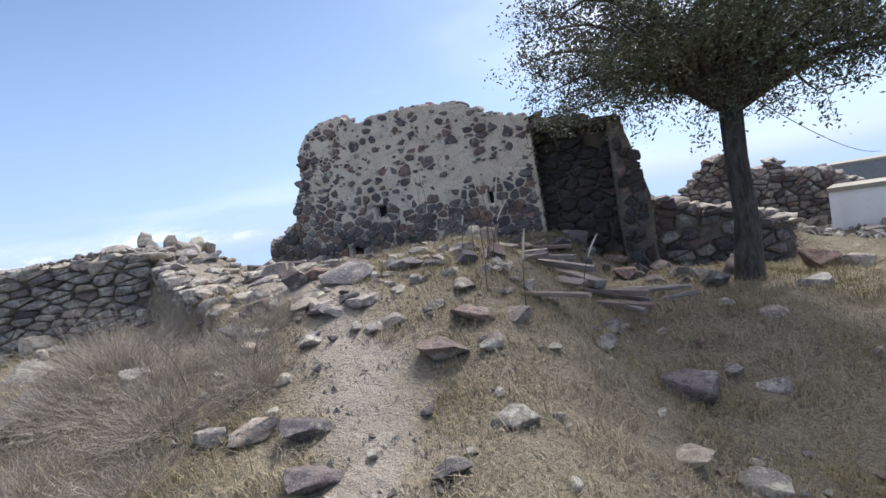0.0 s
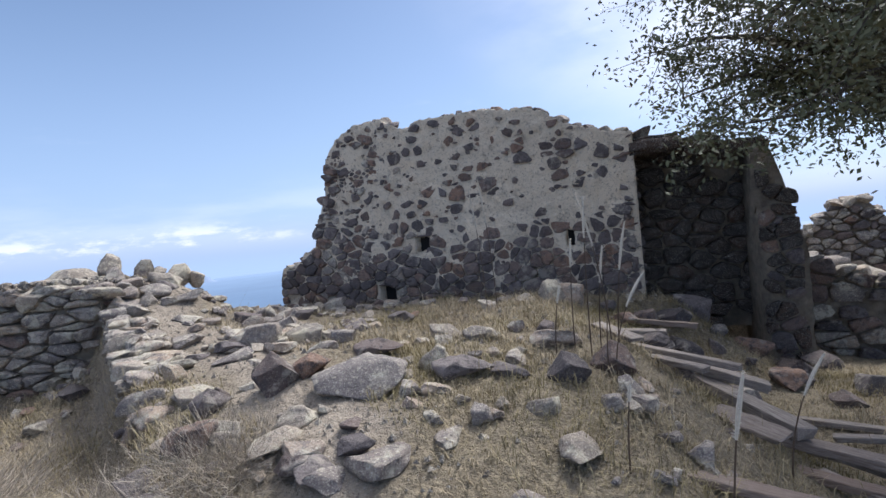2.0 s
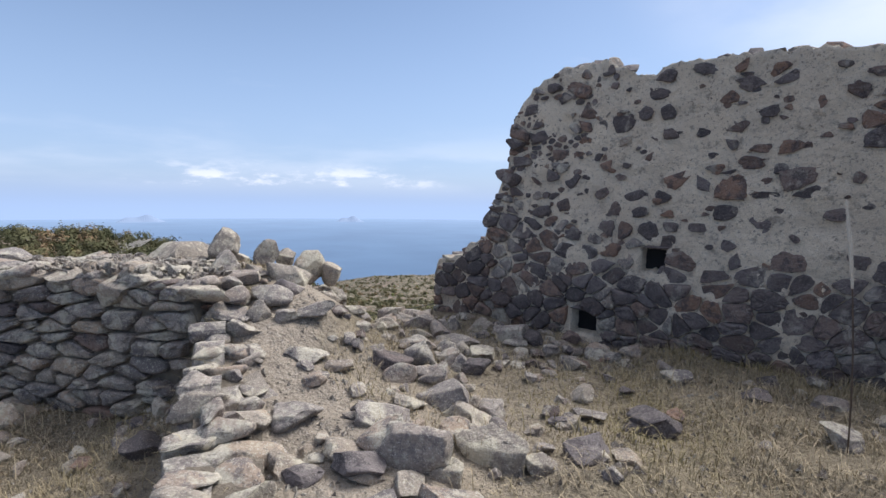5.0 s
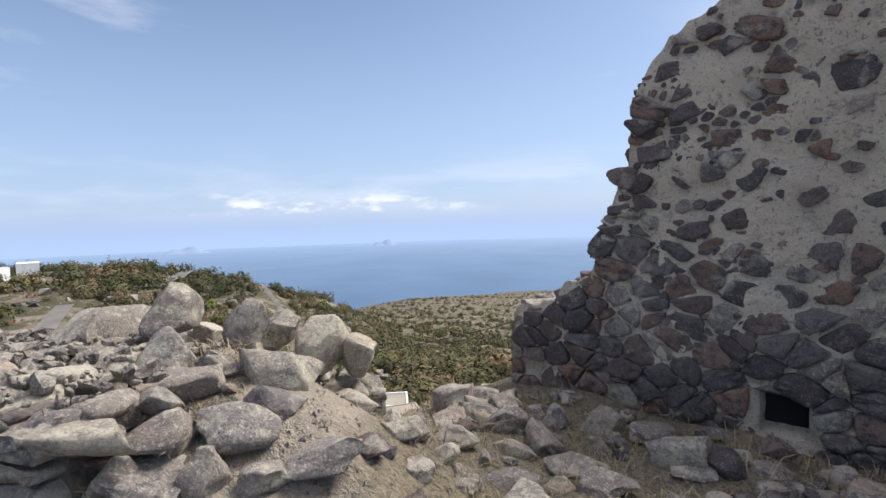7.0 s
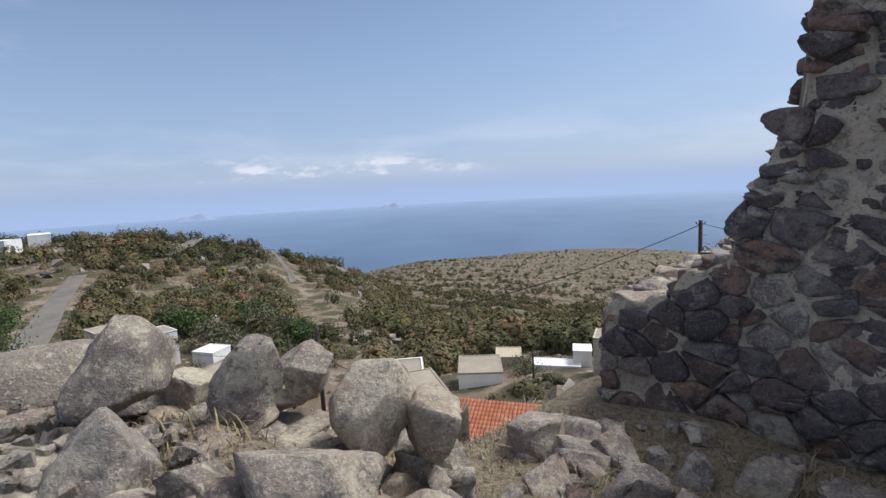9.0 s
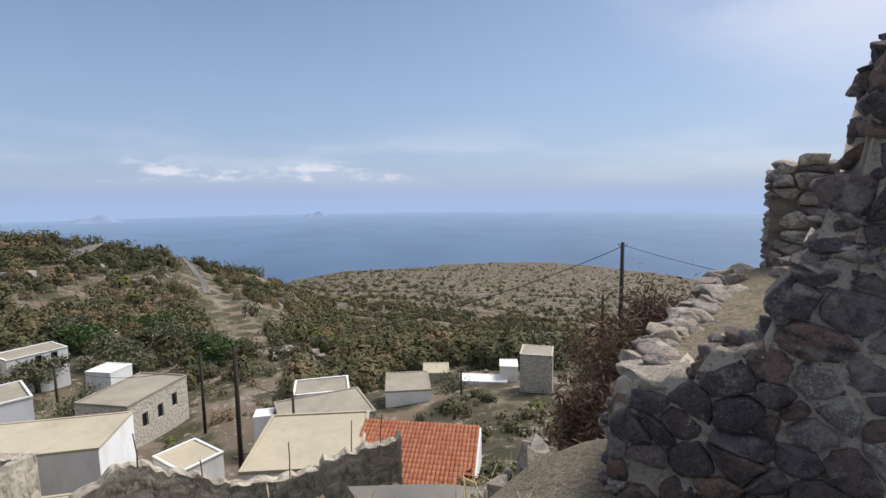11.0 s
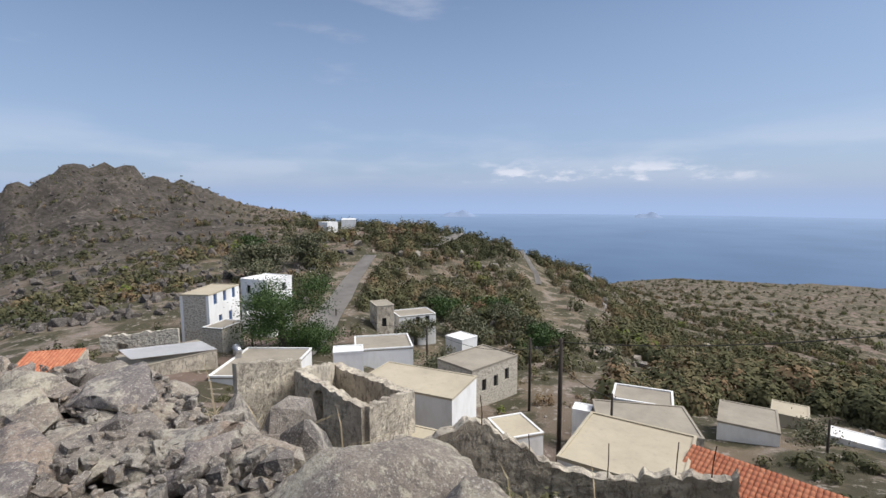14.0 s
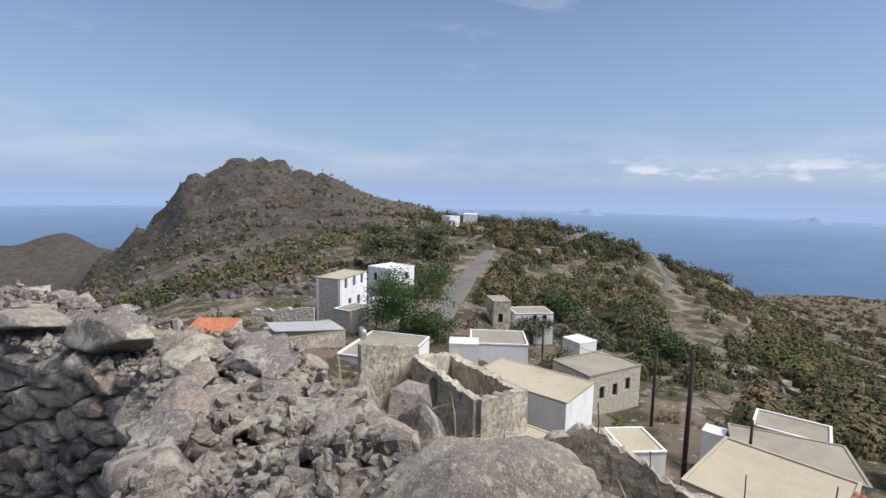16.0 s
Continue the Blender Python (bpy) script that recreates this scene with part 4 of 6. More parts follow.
ROCKS_B = [(-2.19, 4.17, 0.12, 0.08, 0.13, 0.47, 1), (-1.50, 3.93, 0.13, 0.09, 0.08, 0.45, 1), (-4.11, 4.35, 0.54, 0.39, 0.54, 0.81, 0), (-6.74, 7.55, 0.56, 0.40, 0.44, 0.61, 1), (2.22, 3.65, 0.46, 0.33, 0.22, -0.57, 1), (3.13, 4.86, 0.31, 0.22, 0.24, -0.59, 0), (-3.06, 4.61, 0.33, 0.24, 0.31, 0.76, 0), (-2.42, 6.17, 0.31, 0.22, 0.34, 0.50, 2), (0.30, 4.82, 0.47, 0.34, 0.22, -0.10, 2), (-1.92, 3.68, 0.26, 0.19, 0.21, 0.63, 0), (2.84, 5.02, 0.21, 0.15, 0.12, -0.57, 0), (-5.01, 5.41, 0.78, 0.56, 0.49, 0.81, 1), (4.38, 5.12, 0.14, 0.10, 0.21, -0.78, 0)]
ROCKS_C = [(0.15, 3.15, 0.10, 0.07, 0.05, -0.09, 1)]
ROCKS_D = [(-1.23, 6.29, 0.75, 0.54, 0.35, 0.33, 0), (-0.70, 6.61, 0.32, 0.23, 0.27, -0.07, 1), (-1.95, 6.34, 0.36, 0.26, 0.49, 0.38, 2), (-1.73, 6.52, 0.35, 0.25, 0.28, 0.52, 2), (-0.47, 6.43, 0.50, 0.36, 0.24, 0.04, 2), (-0.34, 7.16, 0.35, 0.25, 0.18, -0.16, 1), (-0.75, 7.83, 0.36, 0.26, 0.23, 0.16, 1), (-0.10, 6.40, 0.31, 0.23, 0.15, -0.20, 2), (0.34, 6.32, 0.33, 0.24, 0.38, -0.33, 2), (0.71, 6.53, 0.36, 0.26, 0.43, -0.56, 2), (0.33, 7.06, 0.46, 0.33, 0.22, -0.16, 0), (0.80, 9.64, 0.47, 0.34, 0.49, -0.19, 0), (0.19, 9.43, 0.33, 0.24, 0.18, -0.01, 1)]
ROCKS_E = [(-1.03, 6.49, 0.33, 0.24, 0.16, 0.25, 1), (-1.27, 6.98, 0.48, 0.34, 0.23, 0.13, 2), (-1.81, 7.04, 0.30, 0.22, 0.14, 0.30, 0), (-1.75, 7.43, 0.27, 0.19, 0.21, 0.19, 0), (-2.39, 7.36, 0.35, 0.25, 0.20, 0.35, 0), (-2.63, 6.35, 0.39, 0.28, 0.18, 0.53, 1), (-2.39, 6.28, 0.15, 0.11, 0.22, 0.55, 2), (0.00, 7.54, 0.18, 0.13, 0.20, -0.14, 0), (-0.37, 6.61, 0.12, 0.09, 0.10, -0.25, 2), (-0.98, 6.77, 0.14, 0.10, 0.09, 0.16, 1), (-3.62, 7.73, 0.34, 0.25, 0.17, 0.60, 0), (-0.83, 6.12, 0.16, 0.12, 0.17, 0.02, 0), (-0.64, 6.15, 0.24, 0.17, 0.11, 0.09, 0)]
ROCKS_F = [(2.49, 9.09, 0.21, 0.15, 0.31, -0.55, 2), (2.59, 9.98, 0.49, 0.35, 0.58, -0.54, 2), (3.98, 11.76, 0.73, 0.53, 0.88, -0.53, 2), (-0.15, 8.36, 0.05, 0.04, 0.08, -0.05, 1), (-2.76, 7.13, 0.39, 0.28, 0.19, 0.43, 0), (-3.10, 6.73, 0.21, 0.15, 0.30, 0.84, 1), (-5.52, 8.40, 0.35, 0.25, 0.37, 0.67, 0), (-5.02, 7.66, 0.34, 0.25, 0.25, 0.92, 2)]
ROCKS_G = [(-4.33, 8.85, 0.37, 0.27, 0.18, 0.82, 0), (-4.69, 8.51, 0.25, 0.18, 0.26, 0.80, 1), (-4.48, 8.65, 0.21, 0.15, 0.19, 0.92, 0), (-4.31, 9.48, 0.27, 0.19, 0.17, 0.52, 1), (-4.27, 10.04, 0.38, 0.27, 0.18, 0.47, 1), (-4.84, 9.86, 0.34, 0.24, 0.38, 0.48, 0), (-4.12, 10.71, 0.41, 0.30, 0.34, 0.20, 0), (-2.90, 10.65, 0.43, 0.31, 0.42, -0.09, 0), (-3.50, 10.25, 0.39, 0.28, 0.18, 0.33, 1), (-3.47, 11.24, 0.35, 0.25, 0.38, 0.05, 1), (-3.26, 9.97, 0.34, 0.24, 0.16, 0.21, 0), (-3.30, 12.42, 0.47, 0.34, 0.30, 0.21, 0), (-3.09, 11.97, 0.40, 0.29, 0.26, 0.17, 0)]
ROCKS_H = [(-2.65, 10.57, 0.21, 0.15, 0.29, -0.12, 2), (-1.98, 11.08, 0.30, 0.21, 0.20, -0.28, 0), (-3.95, 10.36, 0.31, 0.23, 0.15, 0.33, 1), (-3.85, 11.11, 0.27, 0.20, 0.33, 0.32, 0), (-3.81, 9.86, 0.36, 0.26, 0.17, 0.22, 0), (-2.83, 10.50, 0.27, 0.20, 0.15, 0.06, 0), (-2.30, 11.15, 0.25, 0.18, 0.26, -0.06, 2), (-4.70, 8.97, 0.33, 0.24, 0.16, 0.90, 2), (-4.99, 8.35, 0.25, 0.18, 0.20, 0.93, 1), (-3.54, 9.92, 0.24, 0.17, 0.14, 0.37, 1), (-3.94, 9.50, 0.20, 0.14, 0.09, 0.31, 1), (-1.88, 11.94, 0.52, 0.38, 0.45, -0.26, 2), (-1.60, 11.95, 0.40, 0.29, 0.37, -0.23, 2)]
ROCKS_Z = [(0.55, 9.55, 0.5, 0.34, 0.5, 0.7, 1), (-1.2, 9.9, 0.34, 0.3, 0.24, 0.1, 0), (5.3, 7.2, 0.5, 0.4, 0.32, 0.3, 0), (7.2, 9.7, 0.9, 0.7, 0.8, 0.4, 2), (7.7, 10.3, 0.8, 0.7, 0.8, 1.2, 2), (6.7, 9.2, 0.7, 0.6, 0.6, 0.8, 0),
           (7.7, 9.3, 0.8, 0.6, 0.6, 2.2, 2), (8.2, 10.6, 0.7, 0.6, 0.8, 0.2, 2), (6.9, 8.6, 0.7, 0.4, 0.4, 0.3, 0), (4.9, 8.6, 0.62, 0.5, 0.6, 1.3, 2), (6.3, 8.5, 0.7, 0.55, 0.6, 0.4, 2)]


def rock(x, y, sx, sy, sz, turn, tone, rr, sink=0.28):
    me = rr.choice((ROCKS, ROCKS_PALE, ROCKS_DARK)[tone])
    ob = new(("rock", "pale_rock", "dark_rock")[tone], me)
    ob.matrix_world = trs((x, y, gz(x, y) + sz * (0.5 - sink)), (rr.uniform(-0.25, 0.25), rr.uniform(-0.25, 0.25), turn), (sx, sy, sz))
    return tagged(ob, ("grey angular lava rock lying in dry grass", "pale lichen-covered rock lying on the dusty terrace", "dark purple-grey lava rock half sunk in the ground")[tone], "rock", "loose rocks on the hillside")


rr = random.Random(31)
placed = []
for row in ROCKS_A + ROCKS_B + ROCKS_C + ROCKS_D + ROCKS_E + ROCKS_F + ROCKS_G + ROCKS_H + ROCKS_Z:
    if (row[0] + 4.5) * 0.235 + (row[1] - 12.1) * 0.972 > -0.25:
        continue
    rock(row[0], row[1], row[2], row[3], row[4] * 0.82, row[5], row[6], rr, 0.34)
    placed.append((row[0], row[1], 0.5 * row[2]))
COPING = [  # big stones bedded on the wall's top and the terrace's edge: x, y, z, length, width, height, turn
    (-6.3, 9.1, 0.40, 0.54, 0.84, 0.38, 0.2), (-5.68, 9.12, 0.56, 0.33, 0.29, 0.38, 0.9), (-5.38, 9.40, 0.48, 0.28, 0.26, 0.28, 0.7), (-5.4, 9.74, 0.36, 0.27, 0.26, 0.26, 0.5), (-4.98, 9.66, 0.30, 0.38, 0.32, 0.38, 0.6),
    (-4.79, 9.76, 0.24, 0.26, 0.28, 0.28, 0.4), (-5.45, 8.86, 0.36, 0.36, 0.32, 0.34, 0.8), (-4.92, 9.18, 0.26, 0.46, 0.36, 0.34, 0.4), (-5.2, 9.02, 0.26, 0.26, 0.24, 0.28, 1.4), (-5.75, 9.4, 0.36, 0.2, 0.2, 0.2, 0.3),
    (-7.2, 8.62, 0.34, 0.34, 0.46, 0.22, 0.2)]
COPING_WEST = [
    (-6.9, 8.36, 0.30, 0.40, 0.34, 0.16, 0.6), (-7.5, 8.3, 0.30, 0.62, 0.5, 0.22, 0.4), (-6.95, 8.85, 0.32, 0.36, 0.32, 0.2, 0.3), (-7.45, 7.95, 0.30, 0.5, 0.4, 0.26, 0.2), (-8.75, 7.35, 0.40, 0.44, 0.72, 0.40, -0.5),
    (-9.6, 6.55, 0.34, 0.6, 0.9, 0.24, -0.6), (-8.2, 7.9, 0.32, 0.36, 0.34, 0.24, 1.1), (-8.0, 8.35, 0.34, 0.5, 0.44, 0.22, 0.3), (-8.55, 7.9, 0.30, 0.46, 0.4, 0.3, 0.7), (-6.1, 8.5, 0.32, 0.52, 0.42, 0.2, 0.4),
    (-5.9, 8.15, 0.24, 0.5, 0.4, 0.3, 0.2), (-6.6, 8.12, 0.26, 0.44, 0.36, 0.26, 0.0), (-7.9, 8.0, 0.33, 0.3, 0.26, 0.2, 0.9)]
for k, (x, y, z, a, b, c, turn) in enumerate(COPING + COPING_WEST):
    ob = new("coping_stone", rr.choice(ROCKS if k % 4 == 2 else ROCKS_PALE))
    ob.matrix_world = trs((x, y, z), (rr.uniform(-0.2, 0.2), rr.uniform(-0.2, 0.2), turn), (a, b, c))
    tagged(ob, "large lichen-covered boulder bedded on the dry-stone wall", "rock", "boulders along the wall top")
bedded = 0
while bedded < 48:       # flat stones trodden into the trail
    k = rr.uniform(0, 1)
    (ax, ay), (bx, by) = TRAIL[1 + int(k * 4.99)], TRAIL[2 + int(k * 4.99)]
    w = rr.random()
    x, y = ax + (bx - ax) * w + rr.gauss(0, 0.45), ay + (by - ay) * w + rr.gauss(0, 0.35)
    s = rr.uniform(0.10, 0.34)
    if y < 4.9 or any(math.hypot(x - a, y - b) < c + 0.5 * s for a, b, c in placed):
        continue
    rock(x, y, s * 1.3, s, s * 0.55, rr.uniform(0, 6.3), rr.choice((0, 0, 1, 2)), rr, 0.36)
    bedded += 1
for k in range(46):      # dark fallen stones below the bay
    x, y = rr.uniform(1.3, 4.4), rr.uniform(7.6, 10.0)
    s = rr.uniform(0.12, 0.42)
    if any(math.hypot(x - a, y - b) < c + 0.4 * s for a, b, c in placed) or (x + 4.5) * 0.235 + (y - 12.1) * 0.972 > -0.3 or math.hypot(x - 4.75, y - 7.9) < 0.6:
        continue
    rock(x, y, s * 1.3, s, s * 0.8, rr.uniform(0, 6.3), 2, rr, 0.25)
    placed.append((x, y, 0.6 * s))
for k in range(70):      # small pale stones in the grass beside the trail
    s = rr.uniform(0.045, 0.11)
    rock(rr.uniform(-2.6, 3.2), rr.uniform(2.6, 6.2), s * 1.2, s, s * 0.8, rr.uniform(0, 6.3), rr.choice((1, 1, 0, 2)), rr, 0.2)
count = 0
while count < 330:
    zone = rr.random()
    if zone < 0.24:      # the fallen stones at the ruin's foot
        x, y = rr.uniform(-4.6, -1.6), rr.uniform(9.4, 11.8)
    elif zone < 0.48:    # the rubble belt between the trail and the ruin's foot
        u = rr.random()
        x, y = -0.6 - 3.9 * u + rr.gauss(0, 0.45), 6.2 + 5.0 * u + rr.gauss(0, 0.55)
    elif zone < 0.66:
        x, y = rr.uniform(-2.6, 1.6), rr.gauss(6.1, 0.6)
    elif zone < 0.75:
        x, y = rr.uniform(-4.4, 1.8), rr.uniform(8.5, 11.2)
    elif zone < 0.86:
        x, y = rr.uniform(-8.5, -4.6), rr.uniform(5.5, 8.0)
    elif zone < 0.95:
        x, y = rr.gauss(-4.5, 0.6), rr.gauss(8.9, 0.7)
    else:
        x, y = rr.uniform(-4, 7), rr.uniform(1.8, 9.5)
    if (x + 4.5) * 0.235 + (y - 12.1) * 0.972 > -0.2 or (y < 7.5 and float(polyline_distance(x, y, TRAIL)) < 0.5):
        continue
    s = min(0.42, 0.09 + rr.expovariate(1 / 0.09))
    if any(math.hypot(x - a, y - b) < c + 0.4 * s for a, b, c in placed):
        continue
    rock(x, y, s * rr.uniform(0.9, 1.4), s * rr.uniform(0.7, 1.1), s * rr.uniform(0.5, 0.85), rr.uniform(0, 6.3), rr.choice((0, 0, 0, 1, 2)), rr, 0.38 if y < 8.5 else 0.3)
    count += 1

# ---- tree beside the wall ----


def leaf_cloud(name, centres, per, spread, size, material, parent, seed, long=2.2):
    """Many small leaves, each a bent blade, round the given twig ends."""
    g = np.random.RandomState(seed)
    c = np.repeat(np.array(centres, float), per, axis=0)
    n = len(c)
    c = c + g.normal(0, 1, (n, 3)) * np.array(spread)
    d = g.normal(0, 1, (n, 3))
    d /= np.linalg.norm(d, axis=1)[:, None]
    s = np.cross(d, g.normal(0, 1, (n, 3)))
    s /= np.linalg.norm(s, axis=1)[:, None] + 1e-9
    L = size * g.uniform(0.6, 1.3, (n, 1))
    v = np.stack([c - d * L * long / 2, c + s * L * 0.5, c + d * L * long / 2, c - s * L * 0.5], 1).reshape(-1, 3)
    f = np.arange(4 * n).reshape(-1, 4)
    me = bpy.data.meshes.new(name)
    me.from_pydata(v.tolist(), [], f.tolist())
    me.materials.append(material)
    ob = new(name, me)
    ob.parent = parent
    return ob


def grow_tree(base, lean, fork, spread, seed, name, label, trunk_r, limbs, leaves, leaf_size, crown_mat, droop=0.0, rise=0.9):
    r = random.Random(seed)
    tree = thing(name, label, "tree", at=base)
    bm = bmesh.new()
    top = Vector((lean[0], lean[1], fork))
    pts = [Vector((0, 0, -0.25)), Vector((0, 0, 0.05)), top * 0.35 + Vector((0.05, 0, 0)), top * 0.7, top]
    tube(bm, pts, [trunk_r * 1.7, trunk_r * 1.25, trunk_r, trunk_r * 0.92, trunk_r * 0.95], 12)
    part("trunk", bm, M_BARK, tree, "dark rough bark", True)
    tips = []
    for k in range(limbs):
        a = 6.283 * k / limbs + r.uniform(-0.3, 0.3)
        out = r.uniform(0.65, 1.0)
        end = Vector((math.cos(a) * spread[0] * out, math.sin(a) * spread[1] * out, fork + spread[2] * r.uniform(0.05, rise) - droop * out))
        bm = bmesh.new()
        mid = top.lerp(end, 0.45) + Vector((0, 0, 0.35 * spread[2] * r.uniform(0.2, 0.8)))
        line = [top - Vector((0, 0, 0.1)), top.lerp(mid, 0.5), mid, mid.lerp(end, 0.55) + Vector((r.uniform(-.2, .2), r.uniform(-.2, .2), 0.1)), end]
        rad = trunk_r * r.uniform(0.38, 0.55)
        tube(bm, line, [rad, rad * 0.85, rad * 0.55, rad * 0.3, rad * 0.1], 6)
        for q in range(11):
            u = r.uniform(0.3, 1.0)
            i = min(3, int(u * 4))
            p = line[i].lerp(line[i + 1], u * 4 - i)
            e2 = p + Vector((r.gauss(0, 0.55) + math.cos(a) * 0.25, r.gauss(0, 0.55) + math.sin(a) * 0.25, r.gauss(0.15, 0.4))) * spread[0] * 0.27
            m2 = p.lerp(e2, 0.5) + Vector((r.gauss(0, 0.1), r.gauss(0, 0.1), r.gauss(0.05, 0.1)))
            tube(bm, [p, m2, e2], [rad * 0.22, rad * 0.13, rad * 0.05], 4)
            for w in range(5):
                e3 = e2 + Vector((r.gauss(0, 1), r.gauss(0, 1), r.gauss(0, 0.7) - 0.1)) * spread[0] * 0.10
                tube(bm, [m2.lerp(e2, r.uniform(0.2, 1)), e3], [rad * 0.08, rad * 0.03], 3)
                tips.append(e3)
            tips.append(e2), tips.append(m2)
        part("limb", bm, M_BARK, tree, "", True)
    leaf_cloud("crown", tips, leaves, (spread[0] * 0.04,) * 3, leaf_size, crown_mat, tree, seed)
    return tree


TREE = (4.75, 7.9)
grow_tree((*TREE, gz(*TREE)), (0.05, 0.0), 2.75, (2.75, 2.8, 2.8), 4, "evergreen_tree", "spreading dark evergreen tree with a bare rough trunk", 0.175, 26, 38, 0.029, M_LEAF, droop=0.1, rise=0.9)

# ---- timber, stalks, brush ----
PLANKS = [
    (1.12, 5.45, 0.08, 1.0, 0.15, 0.045, -25, 6), (2.05, 6.58, 0.14, 1.2, 0.14, 0.07, -36, 5), (2.1, 6.2, 0.10, 0.9, 0.10, 0.06, -34, 5), (1.72, 9.1, 0.14, 1.1, 0.12, 0.06, -20, 6), (0.95, 7.5, 0.08, 0.7, 0.14, 0.04, -70, 3), (1.4, 8.6, 0.1, 0.7, 0.1, 0.05, -12, 3),  # x, y, z over the ground, length, width, thickness, turn, tilt
]
PLANKS_BELOW = [
    (1.86, 7.05, 0.16, 1.15, 0.17, 0.10, -72, 6), 
    (2.18, 6.12, 0.13, 0.60, 0.06, 0.05, -58, 8), (1.62, 6.5, 0.08, 0.55, 0.20, 0.035, -62, 4), (1.45, 7.6, 0.18, 1.3, 0.10, 0.06, -50, 3),
    (1.8, 7.5, 0.24, 0.9, 0.12, 0.08, -35, 12), (2.9, 7.0, 0.08, 0.7, 0.07, 0.05, -8, 2), (3.1, 6.6, 0.05, 0.5, 0.06, 0.05, 12, 0), (3.0, 7.3, 0.06, 1.0, 0.08, 0.05, -28, 2),
    (1.3, 7.0, 0.14, 0.8, 0.08, 0.05, -75, -6), (2.3, 6.6, 0.14, 0.85, 0.07, 0.06, -48, 5),
]
for k, (x, y, h, n, w, t, turn, tilt) in enumerate(PLANKS + PLANKS_BELOW):
    bm = bmesh.new()
    box(bm, -n / 2, n / 2, -w / 2, w / 2, -t / 2, t / 2)
    bmesh.ops.subdivide_edges(bm, edges=[e for e in bm.edges if abs(e.verts[0].co.x - e.verts[1].co.x) > n * 0.9], cuts=5)
    bmesh.ops.bevel(bm, geom=bm.edges[:], offset=0.006, segments=1, affect="EDGES")
    for v in bm.verts:
        v.co += noise.noise_vector(v.co * 9 + Vector((k, 0, 0))) * 0.012
        if abs(v.co.x) > n * 0.45:
            v.co.x += noise.noise(v.co * 40 + Vector((k, 0, 0))) * 0.05
    ob = part("plank", bm, M_WOOD)
    ob.matrix_world = trs((x, y, gz(x, y) + h), (0.1 * (k % 3 - 1), radians(tilt), radians(turn)))
    tagged(ob, "grey weathered broken plank lying in dry grass", "plank", "old timber from the fallen roof")


def stalk(x, y, h, bend, turn, head=0.35):
    ob = thing("dry_flower_stalk", "tall dry flower stalk with a bristly seed head", "plant", "dry flower stalks", at=(x, y, gz(x, y) - 0.02))
    f = lambda u: Vector((math.cos(turn) * bend * u * u, math.sin(turn) * bend * u * u, h * (u - 0.25 * bend * u ** 3)))
    bm = bmesh.new()
    us = [k / 10 for k in range(11)]
    tube(bm, [f(u) for u in us], [0.006 - 0.003 * u for u in us], 5)
    part("stem", bm, M_STALK, ob)
    if head:
        bm = bmesh.new()
        us = [1 - head + head * k / 8 for k in range(9)]
        tube(bm, [f(u) for u in us], [0.004 + 0.008 * math.sin(math.pi * (0.1 + 0.85 * k / 8)) for k in range(9)], 6)
        rs_ = random.Random(int(x * 100))
        for _ in range(90):
            p = f(rs_.uniform(1 - head, 1.0))
            tube(bm, [p, p + Vector((rs_.gauss(0, 0.009), rs_.gauss(0, 0.009), rs_.uniform(0, 0.01)))], [0.004, 0.002], 3)
        part("seed_head", bm, M_SEED, ob)


for row in ((-0.31, 8.9, 1.65, 0.12, 2.6), (-0.18, 8.6, 1.65, 0.10, 2.8), (0.46, 6.83, 1.0, 0.08, 0.9, 0.25), (0.58, 6.76, 1.36, 0.07, 0.8, 0.26), (0.68, 6.87, 0.95, 0.1, 0.4), (0.76, 6.81, 1.5, 0.2, 2.9),
            (0.8, 6.75, 1.2, 0.14, 0.2), (0.63, 6.39, 0.6, 0.1, 1.0, 0.0), (0.69, 6.41, 0.85, 0.3, 0.3), (0.85, 5.0, 0.95, 0.12, 0.3), (1.7, 6.1, 0.9, 0.3, 0.2)):
    stalk(*row)
for row in ((-2.2, 3.7, 0.55, 0.4, 2.0, 0.0), (-2.4, 4.3, 0.62, 0.5, 2.6, 0.0), (-1.9, 4.6, 0.5, 0.3, 1.2, 0.0), (0.5, 5.4, 0.5, 0.12, 1.0, 0.2), (0.3, 6.8, 0.6, 0.1, 0.6, 0.25)):
    stalk(*row)


